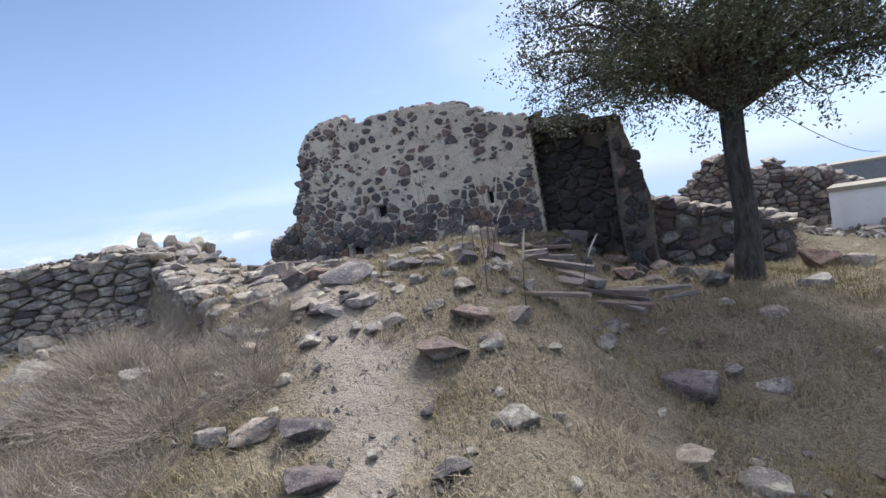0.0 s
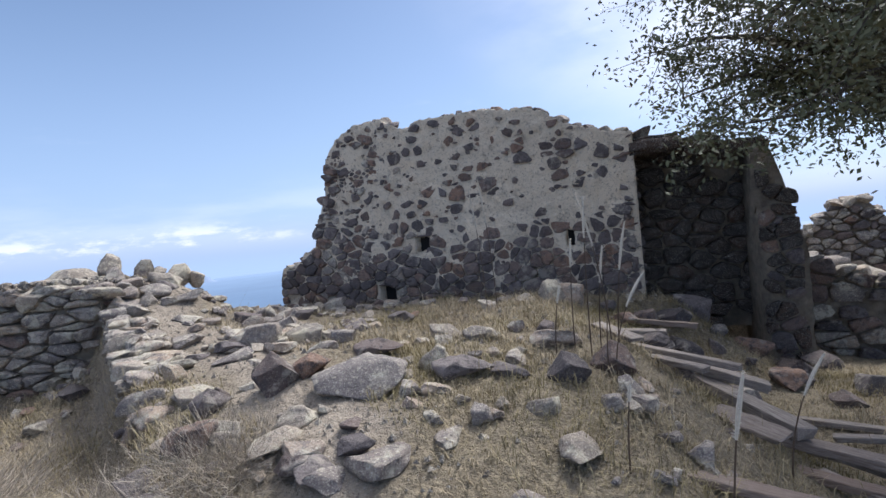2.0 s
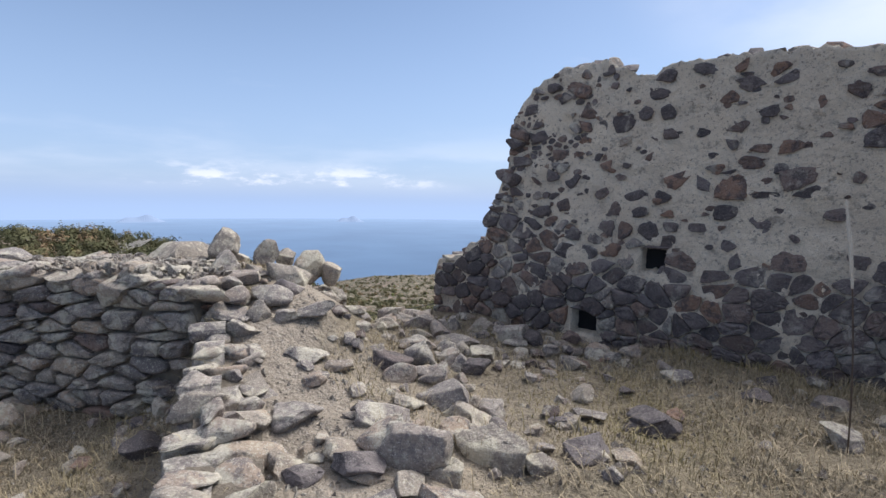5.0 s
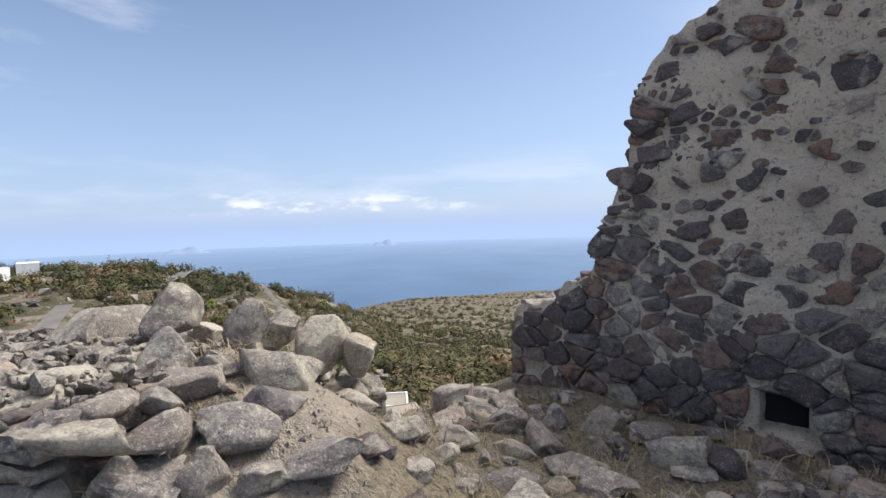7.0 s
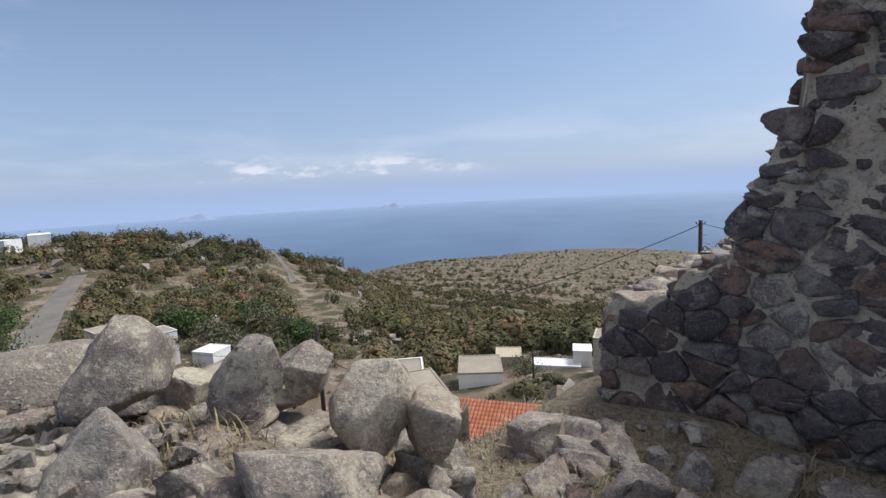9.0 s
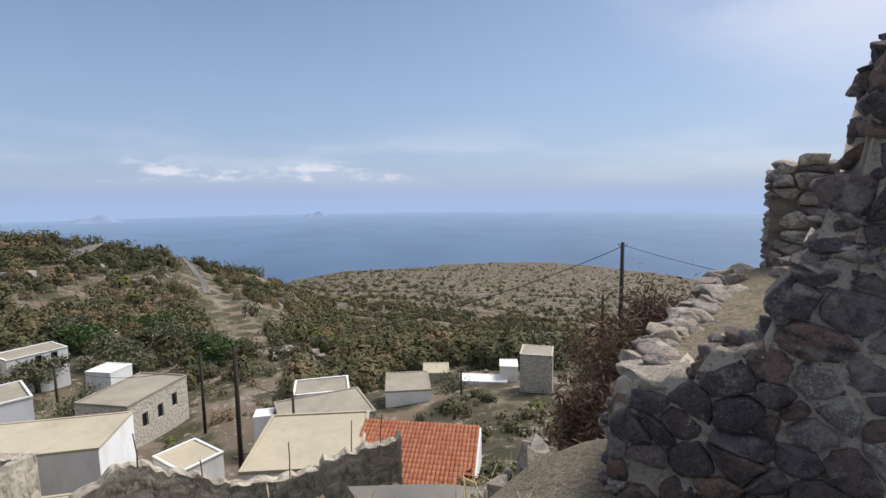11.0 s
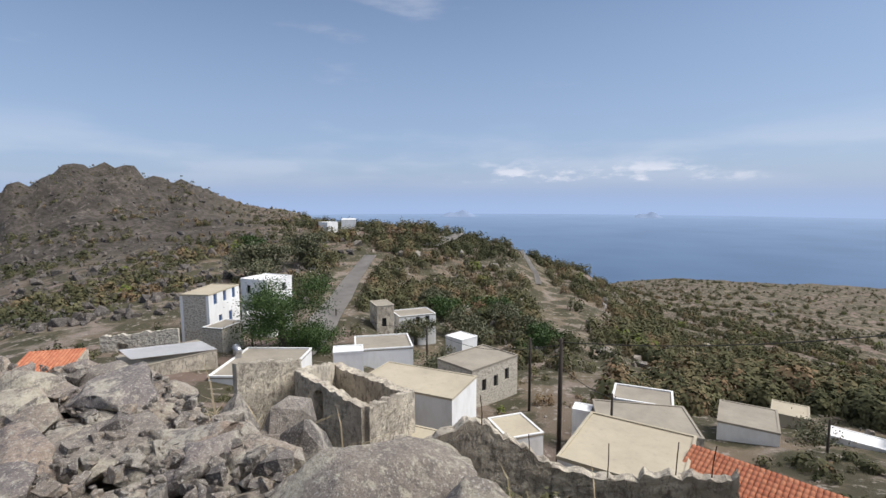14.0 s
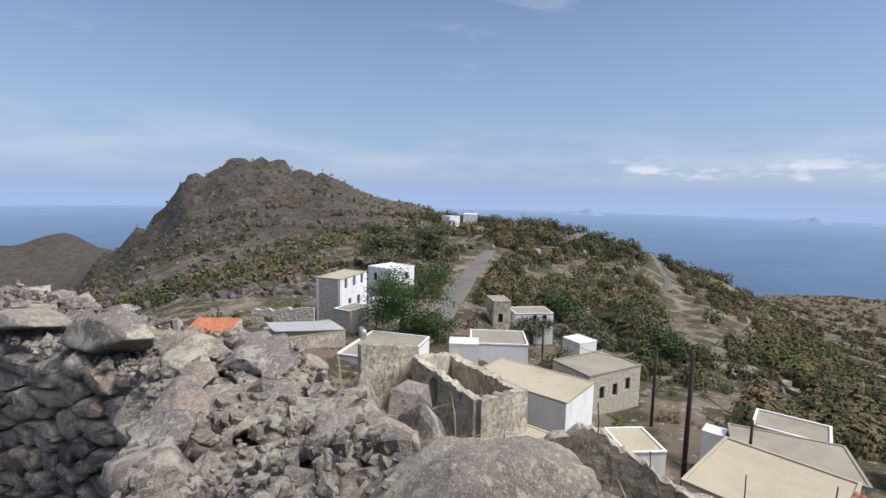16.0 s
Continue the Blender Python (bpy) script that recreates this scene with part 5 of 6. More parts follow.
def brush(x, y, wide, tall, stems, seed, label="dry grey thorny shrub with bare twigs"):
    ob = thing("dry_shrub", label, "shrub", "dry shrubs along the trail", at=(x, y, gz(x, y)))
    g = np.random.RandomState(seed)
    a, t = g.uniform(0, 6.283, stems), g.uniform(0, 1, stems) ** 0.7
    foot = np.stack([np.cos(a) * t * wide * 0.25, np.sin(a) * t * wide * 0.25, 0 * a - 0.05], 1)
    lobe = 1 + 0.45 * np.sin(a * 3 + seed) * np.sin(a * 2 + 2 * seed)
    foot += g.normal(0, 0.12, (stems, 3)) * np.array([1, 1, 0.2])
    tip = foot + np.stack([np.cos(a) * t * wide * 0.35 * lobe, np.sin(a) * t * wide * 0.35 * lobe, tall * (1 - 0.5 * t * t) * lobe * g.uniform(0.2, 1.1, stems)], 1) + g.normal(0, 0.11, (stems, 3))
    side = np.cross(tip - foot, g.normal(0, 1, (stems, 3)))
    side /= np.linalg.norm(side, axis=1)[:, None]
    bent = foot.copy() + (tip - foot) * 0.55 + g.normal(0, 0.035, (stems, 3))
    v = np.concatenate([np.stack([foot - side * 0.002, foot + side * 0.002, bent + side * 0.0016], 1), np.stack([bent - side * 0.0016, bent + side * 0.0016, tip], 1)]).reshape(-1, 3)
    me = bpy.data.meshes.new("twig_tangle")
    me.from_pydata(v.tolist(), [], np.arange(len(v)).reshape(-1, 3).tolist())
    me.materials.append(M_BRUSH)
    tw = new("twig_tangle", me)
    tw.parent = ob


for k, (x, y, w, t) in enumerate(((-3.65, 5.1, 1.1, 0.62), (-3.3, 4.4, 0.9, 0.32), (-2.5, 4.0, 0.8, 0.3), (-3.3, 3.5, 0.9, 0.26), (-2.8, 4.6, 0.8, 0.3), (-2.1, 4.9, 0.7, 0.28), (-3.9, 4.5, 0.9, 0.34), (-2.3, 3.3, 0.7, 0.22), (-1.8, 4.4, 0.5, 0.26), (-2.9, 3.0, 0.8, 0.22), (-2.6, 5.4, 0.8, 0.3), (-4.3, 5.6, 0.8, 0.3), (-2.0, 5.6, 0.6, 0.24))):
    brush(x, y, w * 1.3, t, 2600, 60 + k)

# ---- grass and gravel ----


def grass_patch(name, label, n, xr, yr, keep, height, seed, material=M_GRASS, width=0.004):
    g = np.random.RandomState(seed)
    x, y = g.uniform(*xr, n), g.uniform(*yr, n)
    ok = g.uniform(0, 1, n) < keep(x, y)
    x, y = x[ok], y[ok]
    z = ground_height(x, y)
    n = len(x)
    h = g.gamma(3.0, height / 3.0, n)
    a = g.uniform(0, 6.283, n)
    bend = g.uniform(0.3, 1.6, n) * h
    w = width * g.uniform(0.6, 1.5, n)
    foot = np.stack([x, y, z - 0.01], 1)
    side = np.stack([-np.sin(a), np.cos(a), 0 * a], 1) * w[:, None]
    out = np.stack([np.cos(a), np.sin(a), 0 * a], 1)
    mid = foot + out * (bend * 0.35)[:, None] + np.array([0, 0, 1]) * (h * 0.65)[:, None]
    tip = foot + out * bend[:, None] + np.array([0, 0, 1]) * (h * 0.85)[:, None]
    v = np.stack([foot - side, foot + side, mid + side * 0.7, mid - side * 0.7, tip], 1).reshape(-1, 3)
    b = np.arange(n)[:, None] * 5
    me = bpy.data.meshes.new(name)
    me.from_pydata(v.tolist(), [], (b + np.array([[0, 1, 2, 3]])).tolist() + (b + np.array([[3, 2, 4]])).tolist())
    me.materials.append(material)
    return tagged(new(name, me), label, "grass", kind="stuff")


def on_slope(x, y):
    d = polyline_distance(x, y, TRAIL) + 0.25 * waves(x, y, 1.3, 8)
    k = ss(0.35, 0.55, d) * (0.45 + 0.65 * ss(-0.5, 0.5, waves(x, y, 1.2, 11)))
    belt = ss(6.2, 7.0, y) * (1 - ss(-2.0, -1.2, x)) * (1 - ss(0.0, 0.4, -0.724 * (x + 3.0) - 0.69 * (y - 6.2)))
    front = (x + 4.5) * 0.235 + (y - 12.1) * 0.972
    return k * (1 - 0.65 * belt) * (front < -0.05)


grass_patch("dry_grass", "straw-coloured dry grass matted over the slope", 430000, (-8.5, 8.0), (1.2, 11.8), on_slope, 0.06, 5, M_GRASS, 0.0028)
grass_patch("tall_dry_grass", "taller tufts of dry golden grass", 26000, (-4.5, 7.0), (2.0, 11.5),
            lambda x, y: on_slope(x, y) * ss(0.35, 0.8, waves(x, y, 0.9, 14)), 0.14, 6, M_GRASS, 0.0025)

g = np.random.RandomState(9)
px, py = g.uniform(-7, 4, 26000), g.uniform(1.0, 11.5, 26000)
keep = (polyline_distance(px, py, TRAIL) < 0.75) | (g.uniform(0, 1, 26000) < 0.2 + 0.4 * (py > 6.5))
px, py = px[keep], py[keep]
pz = ground_height(px, py)
tet = np.array([(1, 0, -0.3), (-0.5, 0.87, -0.3), (-0.5, -0.87, -0.3), (0.1, 0.1, 0.7)])
vs, fs = [], []
for k in range(len(px)):
    s = 0.006 + g.gamma(1.6, 0.006)
    a = g.uniform(0, 6.28)
    rot = np.array([[math.cos(a), -math.sin(a), 0], [math.sin(a), math.cos(a), 0], [0, 0, 1]])
    vs.extend(((tet * s * g.uniform(0.6, 1.3, 3)) @ rot.T + (px[k], py[k], pz[k] + 0.002)).tolist())
    o = 4 * k
    fs.extend(((o, o + 2, o + 1), (o, o + 1, o + 3), (o + 1, o + 2, o + 3), (o + 2, o, o + 3)))
me = bpy.data.meshes.new("gravel")
me.from_pydata(vs, [], fs)
me.materials.append(M_RUBBLE)
tagged(new("gravel", me), "small pale stones and gravel strewn along the trail", "gravel", kind="stuff")

# ---- village ----
EYE_SIDE = Vector((*CENTRE, 0))


def roofed(name, label, cx, cy, w, d, yaw, top, base, walls, roof, windows=(), parapet=0.28, coping=M_WHITE, slope=0.0, roof_label=""):
    """A flat-roofed house: four walls with let-in openings, a roof slab, a parapet. windows: wall ('x' or 'y', of the two in view), place along it 0..1, sill, width, height, material, arched."""
    ob = thing(name, label, "house", "houses of the village", at=(cx, cy, base))
    ob.rotation_euler = (0, 0, radians(yaw))
    bpy.context.view_layer.update()
    to = (EYE_SIDE - Vector((cx, cy, 0)))
    ux, uy = Vector((math.cos(radians(yaw)), math.sin(radians(yaw)), 0)), Vector((-math.sin(radians(yaw)), math.cos(radians(yaw)), 0))
    sx, sy = (1 if to.dot(ux) > 0 else -1), (1 if to.dot(uy) > 0 else -1)
    h = top - base
    t = 0.35
    spec = (("x", sx, w, d), ("x", -sx, w, d), ("y", sy, d, w), ("y", -sy, d, w))
    for axis, sign, off, length in spec:
        bm = bmesh.new()
        a0, a1 = (-length / 2, length / 2) if axis == "x" else (-length / 2 + t, length / 2 - t)
        wins = [q for q in windows if q[0] == axis] if sign == (sx if axis == "x" else sy) else []
        # wall pieces round the openings
        spans = sorted(((a0 + (a1 - a0) * q[1] - q[3] / 2, a0 + (a1 - a0) * q[1] + q[3] / 2, q) for q in wins), key=lambda s: s[0])
        o0, o1 = (off / 2 - t) * sign, off / 2 * sign
        lo, hi = min(o0, o1), max(o0, o1)

        def slab(p0, p1, z0, z1):
            if p1 - p0 < 1e-3 or z1 - z0 < 1e-3:
                return
            if axis == "x":
                box(bm, lo, hi, p0, p1, z0, z1)
            else:
                box(bm, p0, p1, lo, hi, z0, z1)

        at = a0
        done = []
        for s0, s1, q in spans:
            if s0 < at - 1e-6:
                # an opening above another: same columns
                continue
            col = [p for p in spans if abs(p[0] - s0) < 0.05]
            slab(at, s0, -2.5, h)
            z = -2.5
            for c in sorted(col, key=lambda p: p[2][2]):
                slab(s0, s1, z, c[2][2])
                z = c[2][2] + c[2][4]
            slab(s0, s1, z, h)
            at = s1
            done += col
        slab(at, a1, -2.5, h)
        bmesh.ops.remove_doubles(bm, verts=bm.verts[:], dist=0.001)
        wall = part("wall", bm, walls[axis], ob)
        for s0, s1, q in done:
            bm = bmesh.new()
            m_ = (s0 + s1) / 2
            inner = lo + 0.12 if sign > 0 else hi - 0.12
            zz0, zz1 = q[2], q[2] + q[4]
            a_, b_ = (inner - 0.03, inner + 0.03)
            if axis == "x":
                box(bm, a_, b_, s0, s1, zz0, zz1)
            else:
                box(bm, s0, s1, a_, b_, zz0, zz1)
            part("window" if q[2] > 0.3 else "door", bm, q[5], wall)
    bm = bmesh.new()
    box(bm, -w / 2 - 0.03, w / 2 + 0.03, -d / 2 - 0.03, d / 2 + 0.03, h + 0.003, h + 0.12)
    part("roof", bm, roof, ob, roof_label)
    if parapet:
        for q in ((-w / 2 - 0.04, w / 2 + 0.04, -d / 2 - 0.04, -d / 2 + 0.13), (-w / 2 - 0.04, w / 2 + 0.04, d / 2 - 0.13, d / 2 + 0.04),
                  (-w / 2 - 0.04, -w / 2 + 0.13, -d / 2 + 0.13, d / 2 - 0.13), (w / 2 - 0.13, w / 2 + 0.04, -d / 2 + 0.13, d / 2 - 0.13)):
            bm = bmesh.new()
            box(bm, *q, h + 0.123, h + 0.14 + parapet * 0.25)
            part("parapet", bm, coping, ob)
    return ob


W, MA, OL = M_WHITE, M_MASON, M_OLD
both = lambda m: {"x": m, "y": m}
B_ = lambda ax, u, z, w=0.8, h=1.2, m=M_BLACK: (ax, u, z, w, h, m)
roofed("blue_window_house", "two-storey white house with blue shutters and a cream flat roof", -71.3, 18.0, 3.6, 7.2, -129, -10.2, -14.7, {"x": W, "y": MA}, M_CREAM,
       [B_("x", 0.2, 3.2, 0.75, 1.3, M_BLUE), B_("x", 0.5, 3.2, 0.75, 1.3, M_BLUE), B_("x", 0.8, 3.2, 0.75, 1.3, M_BLUE), B_("x", 0.33, 0.2, 0.8, 1.5, M_BLUE), B_("x", 0.66, 0.2, 0.8, 1.5, M_BLUE)], 0.2, M_CREAM)
roofed("white_house", "tall white house standing behind a pine tree", -77.5, 26.4, 5.1, 4.9, -58, -10.3, -16.7, both(W), W, [B_("x", 0.3, 4.5), B_("y", 0.3, 4.6), B_("y", 0.7, 1.0), B_("x", 0.7, 0.8)], 0.3)
roofed("white_annex", "low white annex with small dark windows", -72.0, 25.0, 4.0, 5.0, -58, -14.2, -18.0, both(W), W, [B_("x", 0.4, 1.2), B_("y", 0.5, 1.2), B_("x", 0.75, 0.1, 0.8, 1.8, M_BLUE)], 0.2)
roofed("small_stone_house", "small grey stone house with a pale flat roof", -64.8, 18.2, 2.6, 3.7, -139, -13.3, -16.1, both(MA), M_GREYROOF, [], 0.2)
roofed("terrace_house", "low white house with broad white roof terraces", -53.1, 19.8, 6.9, 8.4, -126, -14.8, -17.9, both(W), M_GREYROOF, [], 0.6)
roofed("gable_end_house", "old grey stone house with a rough plastered front", -69.4, 41.0, 2.6, 4.0, -101, -14.5, -19.7, both(OL), M_GREYROOF, [B_("x", 0.6, 2.4), B_("y", 0.6, 2.2, 0.7, 1.3)], 0.2, M_OLD)
roofed("balcony_house", "white house with tall dark arched windows above a balcony", -70.6, 47.2, 6.0, 4.5, -102, -17.0, -20.8, both(W), M_GREYROOF,
       [B_("y", 0.2, 2.2, 0.7, 1.5), B_("y", 0.5, 2.2, 0.7, 1.5), B_("x", 0.2, 2.2, 0.7, 1.5), B_("x", 0.5, 2.2, 0.7, 1.5), B_("x", 0.35, 0.3, 0.9, 0.7), B_("y", 0.35, 0.3, 0.9, 0.7)], 0.3)
roofed("stepped_white_house", "white house with stepped grey roof terraces", -53.6, 33.1, 5.3, 6.3, 157, -15.2, -18.7, both(W), M_GREYROOF, [B_("x", 0.3, 1.2, 0.6, 0.8)], 0.5)
roofed("small_white_store", "small white store beside a stepped house", -50.8, 27.7, 2.2, 3.0, 157, -14.3, -16.6, both(W), W, [], 0.3)
roofed("arched_stone_house", "stone house with dark arched windows and a grey flat roof", -46.5, 41.4, 5.3, 7.5, -171, -16.6, -21.0, both(MA), M_GREYROOF,
       [B_("x", 0.25, 2.2, 0.7, 1.3), B_("x", 0.5, 1.9, 0.7, 1.3), B_("x", 0.75, 1.9, 0.7, 1.3), B_("y", 0.3, 2.0, 0.7, 1.3), B_("y", 0.7, 2.0, 0.7, 1.3)], 0.4, M_GREYROOF)
roofed("back_white_house", "white house with a flat white roof behind trees", -57.7, 47.3, 3.2, 3.0, -171, -17.8, -20.7, both(W), W, [], 0.2)
roofed("long_cream_house", "long house with a cream flat roof and white end wall", -36.8, 27.6, 8.2, 4.9, -149, -13.0, -16.6, both(W), M_CREAM, [], 0.12, M_CREAM)
roofed("small_cream_house", "small low building with a cream flat roof", -28.7, 22.7, 2.2, 2.2, -149, -12.9, -15.3, both(OL), M_CREAM, [], 0.1, M_CREAM)
roofed("low_cream_store", "low store with a cream roof edged in white", -31.9, 33.6, 3.6, 3.0, 165, -16.6, -18.9, both(W), M_CREAM, [], 0.3)
roofed("cream_roof_house", "house with a broad cream flat roof edged in white", -20.9, 32.4, 6.7, 6.3, -67, -13.1, -17.3, both(W), M_CREAM, [], 0.3, M_CREAM)
roofed("grey_roof_house", "house with a large grey flat roof", -25.4, 40.7, 6.9, 5.3, -136, -15.3, -18.7, both(OL), M_GREYROOF, [], 0.2, M_GREYROOF)
roofed("white_parapet_house", "white house with a high white parapet", -28.2, 44.8, 4.7, 3.5, 32, -15.5, -20.0, both(W), M_GREYROOF, [], 0.4)
roofed("white_cube", "small white cube of a house", -30.0, 39.3, 1.4, 1.4, -150, -15.8, -18.7, both(W), W, [], 0.1)
roofed("grey_hip_house", "low house with a grey roof and white walls", -23.3, 52.8, 4.4, 5.0, 24, -17.5, -20.7, both(W), M_GREYROOF, [], 0.15, M_GREYROOF)
roofed("far_cream_house", "small far cream-coloured house", -23.2, 61.3, 3.0, 3.5, 20, -19.1, -22.2, both(M_CREAM), M_CREAM, [], 0.15, M_CREAM)
roofed("low_white_wall_house", "long low white house among trees", -16.6, 58.1, 4.9, 2.2, 12, -18.4, -21.8, both(W), W, [], 0.1)
roofed("white_shed", "white shed beside a long low house", -14.2, 59.6, 1.9, 2.3, 12, -17.0, -21.5, both(W), W, [], 0.1)
roofed("stone_tower", "square tower-like house of grey rubble masonry", -10.5, 54.7, 3.0, 3.0, 4, -13.7, -17.7, both(MA), M_GREYROOF, [], 0.1, M_MASON)
roofed("hilltop_house", "small white house on the saddle beside the road", -161.8, 68.1, 4.3, 4.6, 20, -7.0, -11.0, both(W), W, [B_("x", 0.4, 1.2), B_("y", 0.4, 1.2)], 0.2)
roofed("long_white_house", "long low white house on the skyline of the saddle", -170.0, 79.0, 5.0, 11.0, 66, -6.6, -10.5, both(W), W, [], 0.2)
roofed("grey_block_house", "grey unplastered concrete-block house beyond the rubble", 23.6, 27.6, 4.5, 5.0, -40, -0.9, -7.0, both(M_BLOCK), M_GREYROOF, [], 0.0)
roofed("whitewashed_house", "tall whitewashed house beside stone steps", 18.8, 18.0, 3.6, 4.4, -42, 0.0, -7.0, both(W), W, [], 0.0)
roofed("plastered_store", "low whitewashed store with peeling plaster beside steps", 10.9, 13.2, 1.3, 1.6, -42, -1.1, -4.0, both(W), M_GREYROOF, [], 0.0)
for k in range(6):
    bm = bmesh.new()
    box(bm, -0.7, 0.7, 0.26 * k, 0.26 * k + 0.3, -0.6 + 0.17 * k, 0.17 * (k + 1) - 0.6)
    if k == 0:
        steps = thing("steps_white", "worn whitewashed stone steps beside a house", "stairs", kind="structure")
        steps.matrix_world = trs((12.75, 15.0, -3.7), (0, 0, radians(-40)))
    part("step", bm, M_WHITE, steps)


def tiled(name, label, p0, p1, out, drop, base, wall, tile_w=0.24):
    """A house under one slope of curved clay tiles. p0, p1: the ridge; out: how far the eaves stand before it."""
    p0, p1 = Vector(p0), Vector(p1)
    n = (p1 - p0).length
    d = (p1 - p0).normalized()
    o = Vector((d.y, -d.x, 0))
    ob = thing(name, label, "house", "houses of the village", at=(p0.x, p0.y, base))
    ob.rotation_euler = (0, 0, math.atan2(d.y, d.x))
    h = p0.z - base
    bm = bmesh.new()
    v = [bm.verts.new(q) for q in ((0, -out, 0), (n, -out, 0), (n, 0, 0), (0, 0, 0), (0, -out, h - drop - 0.05), (n, -out, h - drop - 0.05), (n, 0, h - 0.06), (0, 0, h - 0.06))]
    for f in ((0, 3, 2, 1), (4, 5, 6, 7), (0, 1, 5, 4), (1, 2, 6, 5), (2, 3, 7, 6), (3, 0, 4, 7)):
        bm.faces.new([v[i] for i in f])
    part("wall", bm, wall, ob)
    roof = thing("roof", "", "")
    roof.parent = ob
    for key in ("label", "category"):
        if key in roof:
            del roof[key]
    L = math.hypot(out + 0.25, drop)
    rows = max(4, int(L / 0.36))
    cols = int(n / tile_w)
    bm = bmesh.new()
    half = [(math.cos(math.pi * q / 5) * tile_w * 0.52, math.sin(math.pi * q / 5) * 0.085) for q in range(6)]
    a = [bm.verts.new((x, 0, z)) for x, z in half]
    b = [bm.verts.new((x * 0.88, -0.42, z * 0.9 + 0.0)) for x, z in half]
    for q in range(5):
        bm.faces.new((a[q], a[q + 1], b[q + 1], b[q]))
    bm.faces.new(b)
    me = mesh_of(bm, "tile", True)
    me.materials.append(M_TILE)
    slope = math.atan2(drop, out)
    ends = 0
    for c in range(cols):
        for q in range(rows):
            u = q / rows
            piece("tile", me, ob, trs(((c + 0.5) * tile_w, -(out + 0.1) * u, h - drop * u + 0.02), (slope + 0.03, 0, 0)))
            ends += 1
    bpy.data.objects.remove(roof)
    return ob


tiled("red_tile_house", "house under a bright orange clay-tile roof", (-18.6, 34.9, -12.6), (-11.4, 36.1, -12.6), 5.0, 1.6, -18.0, W)
tiled("old_tile_house", "small old house with a faded clay-tile roof", (-48.8, 2.8, -9.4), (-47.5, 6.3, -9.4), 2.6, 0.7, -14.0, OL)
bm = bmesh.new()
box(bm, -0.45, 0.45, -0.05, 0.05, 0, 1.7)
ob = part("dark_doorway", bm, M_BLACK)
ob.matrix_world = trs((-45.95, 7.0, -14.2), (0, 0, radians(64)))
tagged(ob, "dark open doorway of a small old house", "door")

# a stone shell under a pale corrugated sheet
shed = roofed("sheet_roof_house", "roofless stone shell partly covered by pale corrugated sheet", -57.6, 11.9, 5.0, 7.4, -167, -13.6, -18.2, both(OL), M_GREYROOF, [], 0.0)
bm = bmesh.new()
n = 34
rows = [[bm.verts.new((-2.5 + 3.9 * i / n, y, 4.75 + 0.05 * (i % 2) + 0.11 * (y + 3.7))) for i in range(n + 1)] for y in (-3.7, 3.7)]
for i in range(n):
    bm.faces.new((rows[0][i], rows[0][i + 1], rows[1][i + 1], rows[1][i]))
bmesh.ops.solidify(bm, geom=bm.faces[:], thickness=0.03)
part("sheet", bm, M_SHEET, shed, "pale corrugated roofing sheet")


def ruin_walls(name, label, corners, base, thick, material, tops, gaps=()):
    """A roofless shell: a broken-topped wall along each side of the given ground plan."""
    ob = thing(name, label, "ruin", "roofless ruins of the village")
    for k, (p, q) in enumerate(zip(corners, corners[1:])):
        p, q = Vector((*p, 0)), Vector((*q, 0))
        d = (q - p)
        n = d.length
        bm = bmesh.new()
        t0, t1 = tops[k]
        prof = [(n * i / 14, (t0 + (t1 - t0) * i / 14) + 0.35 * noise.noise(Vector((i * 0.7, k * 5.1, len(label))))) for i in range(15)]
        wall_shell(bm, 0, n, -thick / 2, thick / 2, base, prof, step=0.16, jag=0.05, seed=40 + k, nz=40, rough=2.2, holes=[g_[1:] for g_ in gaps if g_[0] == k])
        bmesh.ops.transform(bm, matrix=Matrix.Translation(p) @ Matrix.Rotation(math.atan2(d.y, d.x), 4, "Z"), verts=bm.verts[:])
        part("wall", bm, material, ob)
    return ob


ruin_walls("large_ruin", "roofless stone ruin with peeling plaster and broken wall tops", [(-32.5, 16.9), (-27.5, 18.8), (-29.4, 22.7), (-36.5, 20.6), (-32.5, 16.9)], -14.5, 0.6, M_OLD,
           [(-8.6, -9.5), (-9.5, -10.2), (-10.2, -10.1), (-10.1, -8.6)], [(0, 2.0, -10.3, 0.3, 0.9)])
ruin_walls("plastered_ruin", "tall broken house wall with streaked pale plaster", [(-33.3, 13.5), (-34.4, 17.5)], -14.0, 0.55, M_OLD, [(-7.8, -8.6)])
ruin_walls("low_ruin", "low broken stone walls of a roofless house below the terrace", [(-19.3, 16.6), (-18.1, 18.9), (-16.6, 21.2), (-14.3, 23.2), (-11.8, 24.9)], -12.0, 0.55, M_OLD,
           [(-7.6, -6.4), (-6.5, -8.2), (-8.3, -8.4), (-8.2, -7.7)])
ruin_walls("side_ruin", "crumbling plastered wall of a roofless house", [(-19.3, 16.6), (-23.5, 18.6)], -12.5, 0.5, M_OLD, [(-7.4, -9.4)])
ruin_walls("terrace_ruin", "ruined terrace wall with a dark vault opening", [(-66, 6.5), (-63.5, 13.5)], -18, 0.6, M_MASON, [(-13.0, -12.6)], [(0, 2.0, -14.5, 0.5, 0.6)])
